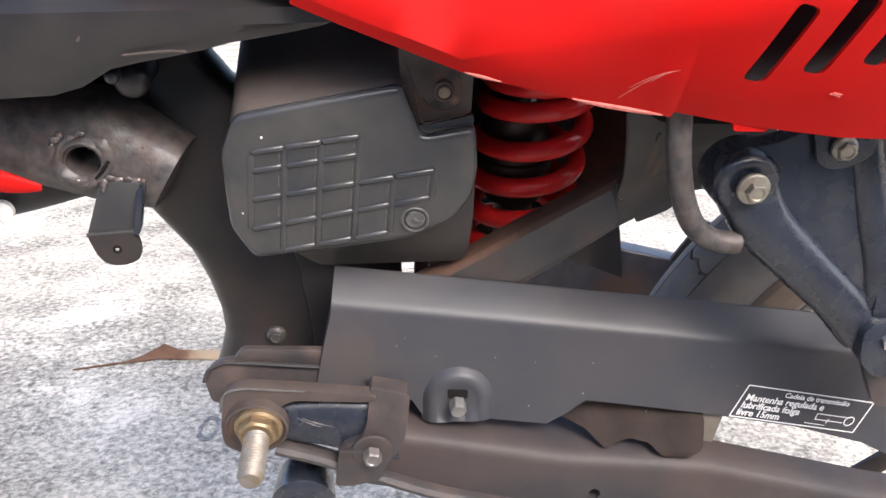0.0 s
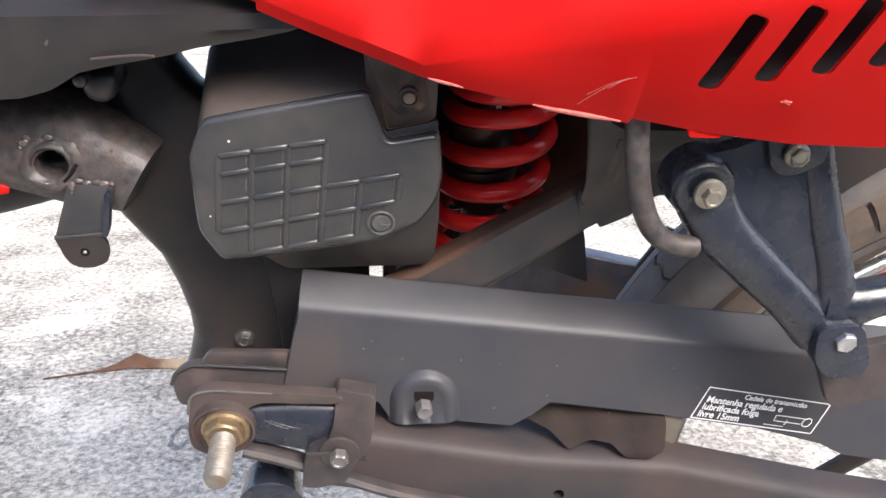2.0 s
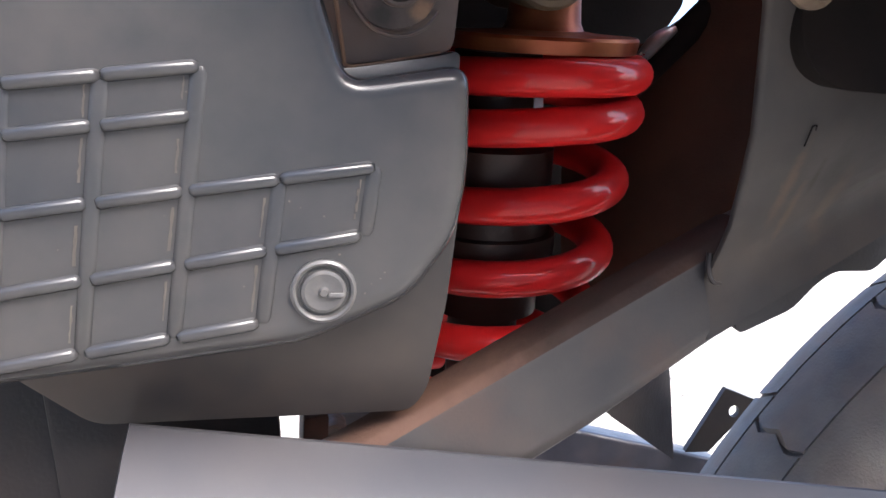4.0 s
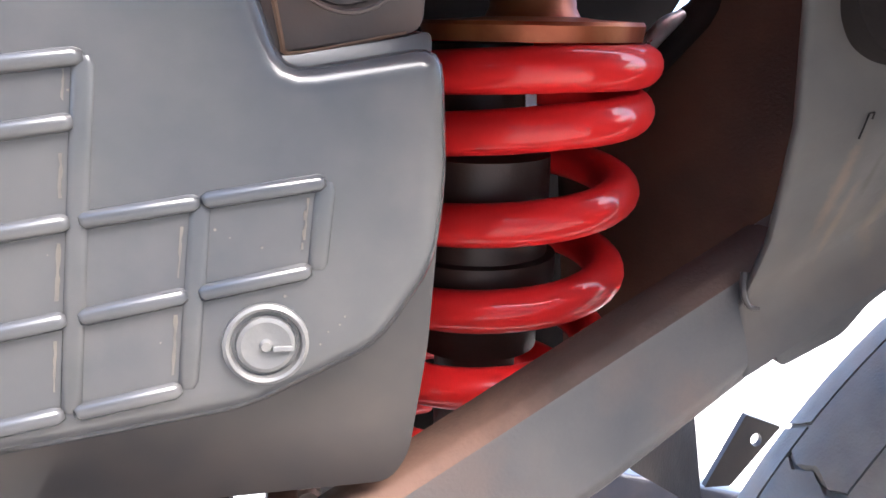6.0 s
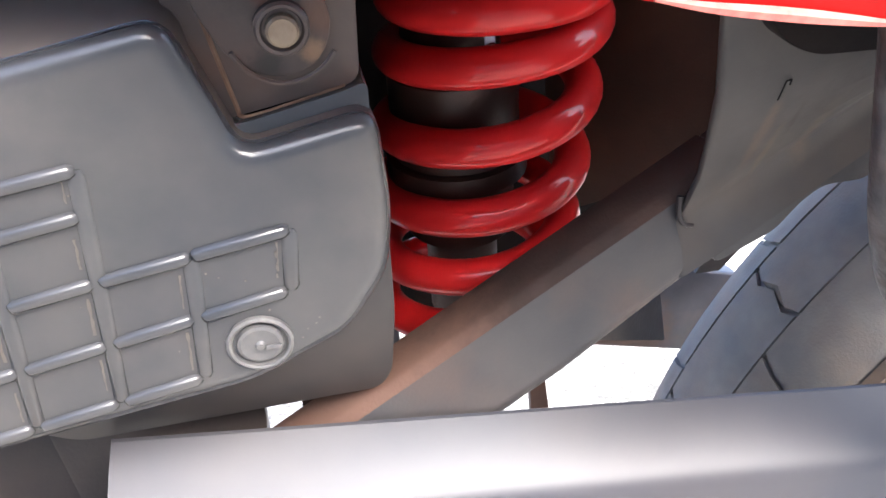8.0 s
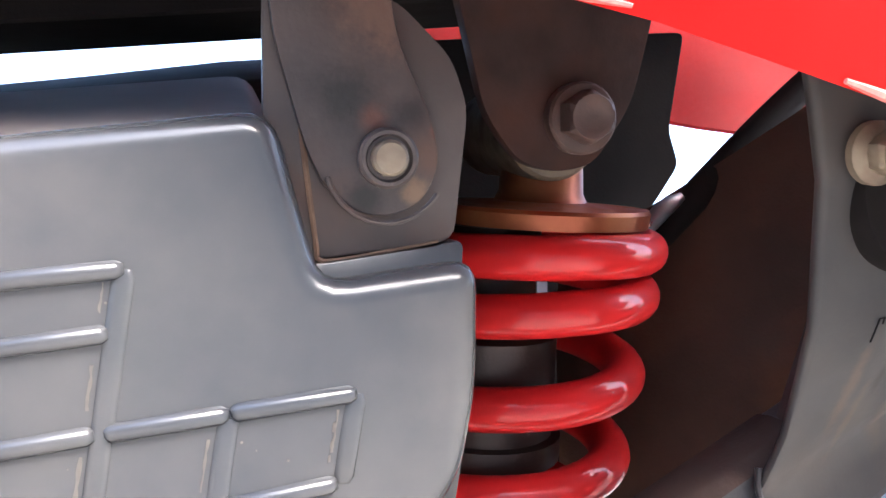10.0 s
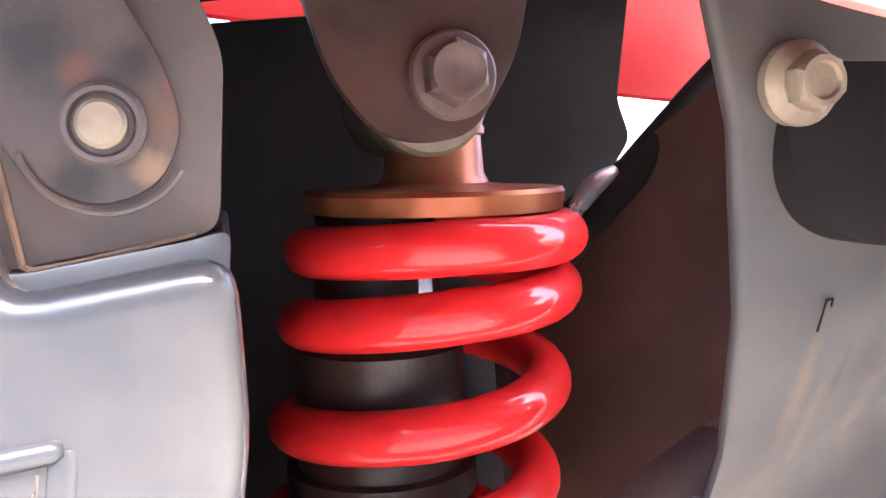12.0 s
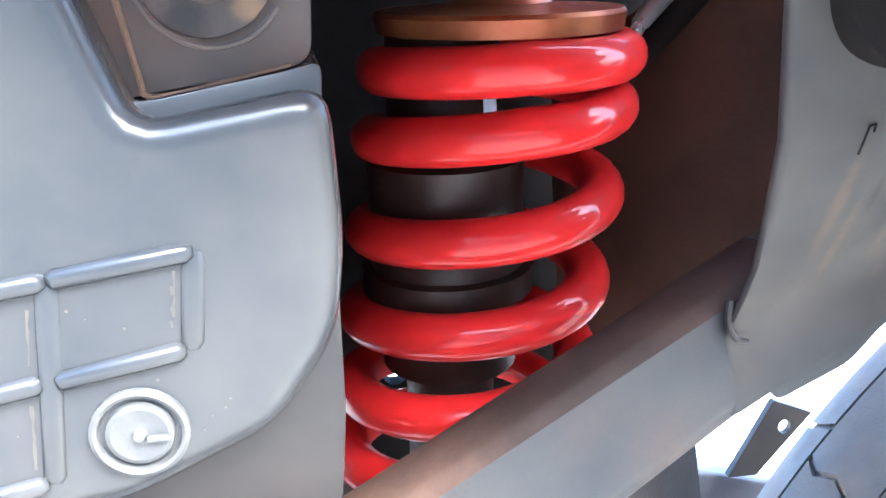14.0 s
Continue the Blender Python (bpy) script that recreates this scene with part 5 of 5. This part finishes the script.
def weld_lump(at, r, seed, stretch=1.0):
    """One uneven, flattened blob of weld metal."""
    rnd = random.Random(seed)
    bm = bmesh.new()
    bmesh.ops.create_icosphere(bm, subdivisions=2, radius=1.0)
    for v in bm.verts:
        k = r * rnd.uniform(0.75, 1.2)
        v.co = Vector(at) + Vector((v.co.x * k * stretch, v.co.y * k * 0.55, v.co.z * k))
    return bm


for n, (x, z, r, st) in enumerate(((-0.0930, 0.5474, 0.0022, 1.2), (-0.0950, 0.5445, 0.0014, 1.0), (-0.0905, 0.5500, 0.0015, 1.3), (-0.0865, 0.5468, 0.0022, 1.2), (-0.0840, 0.5483, 0.0018, 1.4), (-0.0810, 0.5497, 0.0016, 1.8), (-0.0785, 0.5462, 0.0022, 1.2), (-0.0752, 0.5440, 0.0020, 1.3), (-0.0725, 0.5412, 0.0015, 1.0), (-0.0845, 0.5258, 0.0016, 1.5), (-0.0795, 0.5238, 0.0014, 1.4), (-0.0510, 0.5420, 0.0014, 1.0), (-0.0497, 0.5392, 0.0017, 0.8), (-0.0520, 0.5388, 0.0010, 1.2))):
    part("weld_lump", weld_lump((x, 0.0292 + (0.003 if x > -0.06 else 0.0), z), r, n, st), M_WELD, tb, "", True, 80)
part("crack", tube([(-0.0678, 0.0290, 0.5362), (-0.0700, 0.0283, 0.5330), (-0.0722, 0.0282, 0.5300), (-0.0752, 0.0284, 0.5272)], lambda t: 0.0011 - 0.0006 * abs(t - 0.3), 8), M_DARK, tb, "dark gap in the weld", True)
chan = part("channel", plate([(-0.0722, 0.5265), (-0.0495, 0.5250), (-0.0540, 0.5016), (-0.0804, 0.4998)], lambda x, z: 0.0205 + 0.18 * (z - 0.500), lambda x, z: 0.0235 + 0.18 * (z - 0.500), 0.0006, 0.001), M_STAY, tb, "grey folded steel channel", True)
part("flange", plate([(-0.0525, 0.5235), (-0.0495, 0.5238), (-0.0530, 0.5012), (-0.0562, 0.5005)], 0.0165, 0.0235, 0.0007, 0.001), M_BLACK, chan, "", True)
part("fold", tube([(-0.0802, 0.0200, 0.5000), (-0.0700, 0.0198, 0.5008), (-0.0566, 0.0200, 0.5018)], 0.0013, 10), M_STAY, chan, "", True)
part("end_plate", plate([(-0.0804, 0.5000), (-0.0565, 0.5018), (-0.0542, 0.4965), (-0.0538, 0.4910), (-0.0556, 0.4865), (-0.0620, 0.4840), (-0.0690, 0.4838), (-0.0735, 0.4858), (-0.0765, 0.4898)], 0.0190, 0.0215, 0.0006, 0.002), M_FRAME, chan, "", True)
part("eyelet", lathe([(0.0, 0.0024), (0.0005, 0.0022), (0.0005, 0.0015), (-0.0010, 0.0013)], (-0.0659, 0.0188, 0.4925), OUT, 14), M_DARK, chan, "", True)
part("rivet", lathe([(0, 0.0010), (0.0004, 0.0007), (0.0005, 0.0001)], (-0.0659, 0.0186, 0.4925), OUT, 10), M_STEEL, chan)
weld = [(-0.0705, 0.5262), (-0.0672, 0.5277), (-0.0630, 0.5268), (-0.0590, 0.5272), (-0.0550, 0.5262), (-0.0518, 0.5258)]
for n, (x, z) in enumerate(weld):
    part("weld_lump", weld_lump((x, 0.0262, z), 0.0017, 40 + n, 1.7), M_STEEL_WORN if n % 2 else M_WELD, tb, "", True, 80)
part("weld_run", tube([(-0.0697, 0.0245, 0.5270), (-0.0701, 0.0236, 0.5245), (-0.0706, 0.0232, 0.5215)], lambda t: 0.0017 - 0.0008 * t, 10), M_WELD, chan, "shiny run of weld metal", True)
part("lower_bar", tube([(-0.24, 0.055, 0.515), (-0.16, 0.055, 0.512), (-0.10, 0.058, 0.523), (-0.05, 0.065, 0.540)], 0.0145, 16), M_FRAME, bike, "dark dusty frame bar", True)
part("lever_tip", tube([(-0.17, 0.024, 0.538), (-0.135, 0.022, 0.5320), (-0.113, 0.022, 0.5270), (-0.1000, 0.0225, 0.5245)], lambda t: 0.0085 - 0.0068 * t ** 1.5, 14, flat=0.5), M_RED, bike, "red plastic tip beside the frame", True)
part("button", lathe([(-0.002, 0.0058), (0.0008, 0.0056), (0.0016, 0.003)], (-0.1270, 0.036, 0.5090), OUT, 18), M_WHITE, bike, "white round plastic plug", True)
FL = [(-0.25, 0.565), (-0.095, 0.5735), (-0.068, 0.5750), (-0.056, 0.583), (-0.048, 0.5870), (-0.013, 0.593), (0.0, 0.5965), (0.04, 0.603), (0.07, 0.612)]
rings = []
for i in range(25):
    x = -0.25 + 0.32 * i / 24
    z = interp(FL, x)
    y = -0.010 + 0.05 * max(0, x + 0.02)
    rings.append([(x, y + 0.020, z + 0.003), (x, y + 0.003, z), (x, y, z + 0.004), (x, y - 0.003, 0.605 + 0.02 * x), (x, y - 0.0035, 0.612 + 0.02 * x), (x, y + 0.004, 0.617 + 0.02 * x), (x, y + 0.03, 0.633), (x, y + 0.06, 0.66), (x, y + 0.064, 0.66), (x, y + 0.024, z + 0.006)])
fair = part("side_fairing", loft(rings), M_FAIRING, bike, "black plastic fairing below the tank with scuffs", True, 35)
for pts, w in (([(-0.0648, 0.6010), (-0.0618, 0.6038), (-0.0600, 0.6015), (-0.0612, 0.5985)], 0.0009), ([(-0.0625, 0.6060), (-0.0605, 0.6030), (-0.0590, 0.6000)], 0.0007), ([(-0.0430, 0.5925), (-0.0330, 0.5935), (-0.0220, 0.5942), (-0.0150, 0.5938)], 0.0006)):
    part("scuff", tube([(x, -0.0122 + 0.25 * 0.04 * max(0, x + 0.02), z) for x, z in pts], w, 6, 4, flat=0.5), M_TAB, fair, "brown scuff mark", True)
part("fairing_screw", lathe([(-0.004, 0.0036), (0, 0.0035), (0.0018, 0.0028), (0.0026, 0.0014), (0.0028, 0.0002)], (-0.0535, 0.004, 0.5812), OUT, 18), M_FAIRING, fair, "", True)
part("tank_bracket", lathe([(-0.02, 0.0088), (0.0, 0.0086), (0.0030, 0.0074), (0.0046, 0.0052), (0.0054, 0.0024), (0.0056, 0.0003)], (-0.0500, 0.022, 0.5768), OUT, 24), M_FAIRING, bike, "black rubber mount below the fairing", True)

# ---- dry leaf ----
bm = bmesh.new()
path = [(-0.440, 0.872, 0.003), (-0.360, 0.893, 0.004), (-0.338, 0.899, 0.006), (-0.305, 0.908, 0.016), (-0.280, 0.905, 0.008), (-0.235, 0.903, 0.007), (-0.185, 0.895, 0.010)]
wide = [0.0008, 0.0010, 0.006, 0.013, 0.010, 0.010, 0.008]
L, R, C = [], [], []
for (x, y, z), w in zip(path, wide):
    C.append(bm.verts.new((x, y, z * 0.5)))
    L.append(bm.verts.new((x + w * 0.2, y + w * 0.8, z + w * 0.5)))
    R.append(bm.verts.new((x - w * 0.2, y - w * 0.7, z * 0.3)))
for i in range(len(path) - 1):
    bm.faces.new((C[i], C[i + 1], L[i + 1], L[i]))
    bm.faces.new((R[i], R[i + 1], C[i + 1], C[i]))
me = bpy.data.meshes.new("dry_leaf")
bm.to_mesh(me)
bm.free()
me.materials.append(M_LEAF)
me.shade_smooth()
leaf = tagged(new("dry_leaf", me), "curled dry brown leaf lying on the concrete", "leaf")
so = leaf.modifiers.new("thickness", "SOLIDIFY")
so.thickness = 0.0008
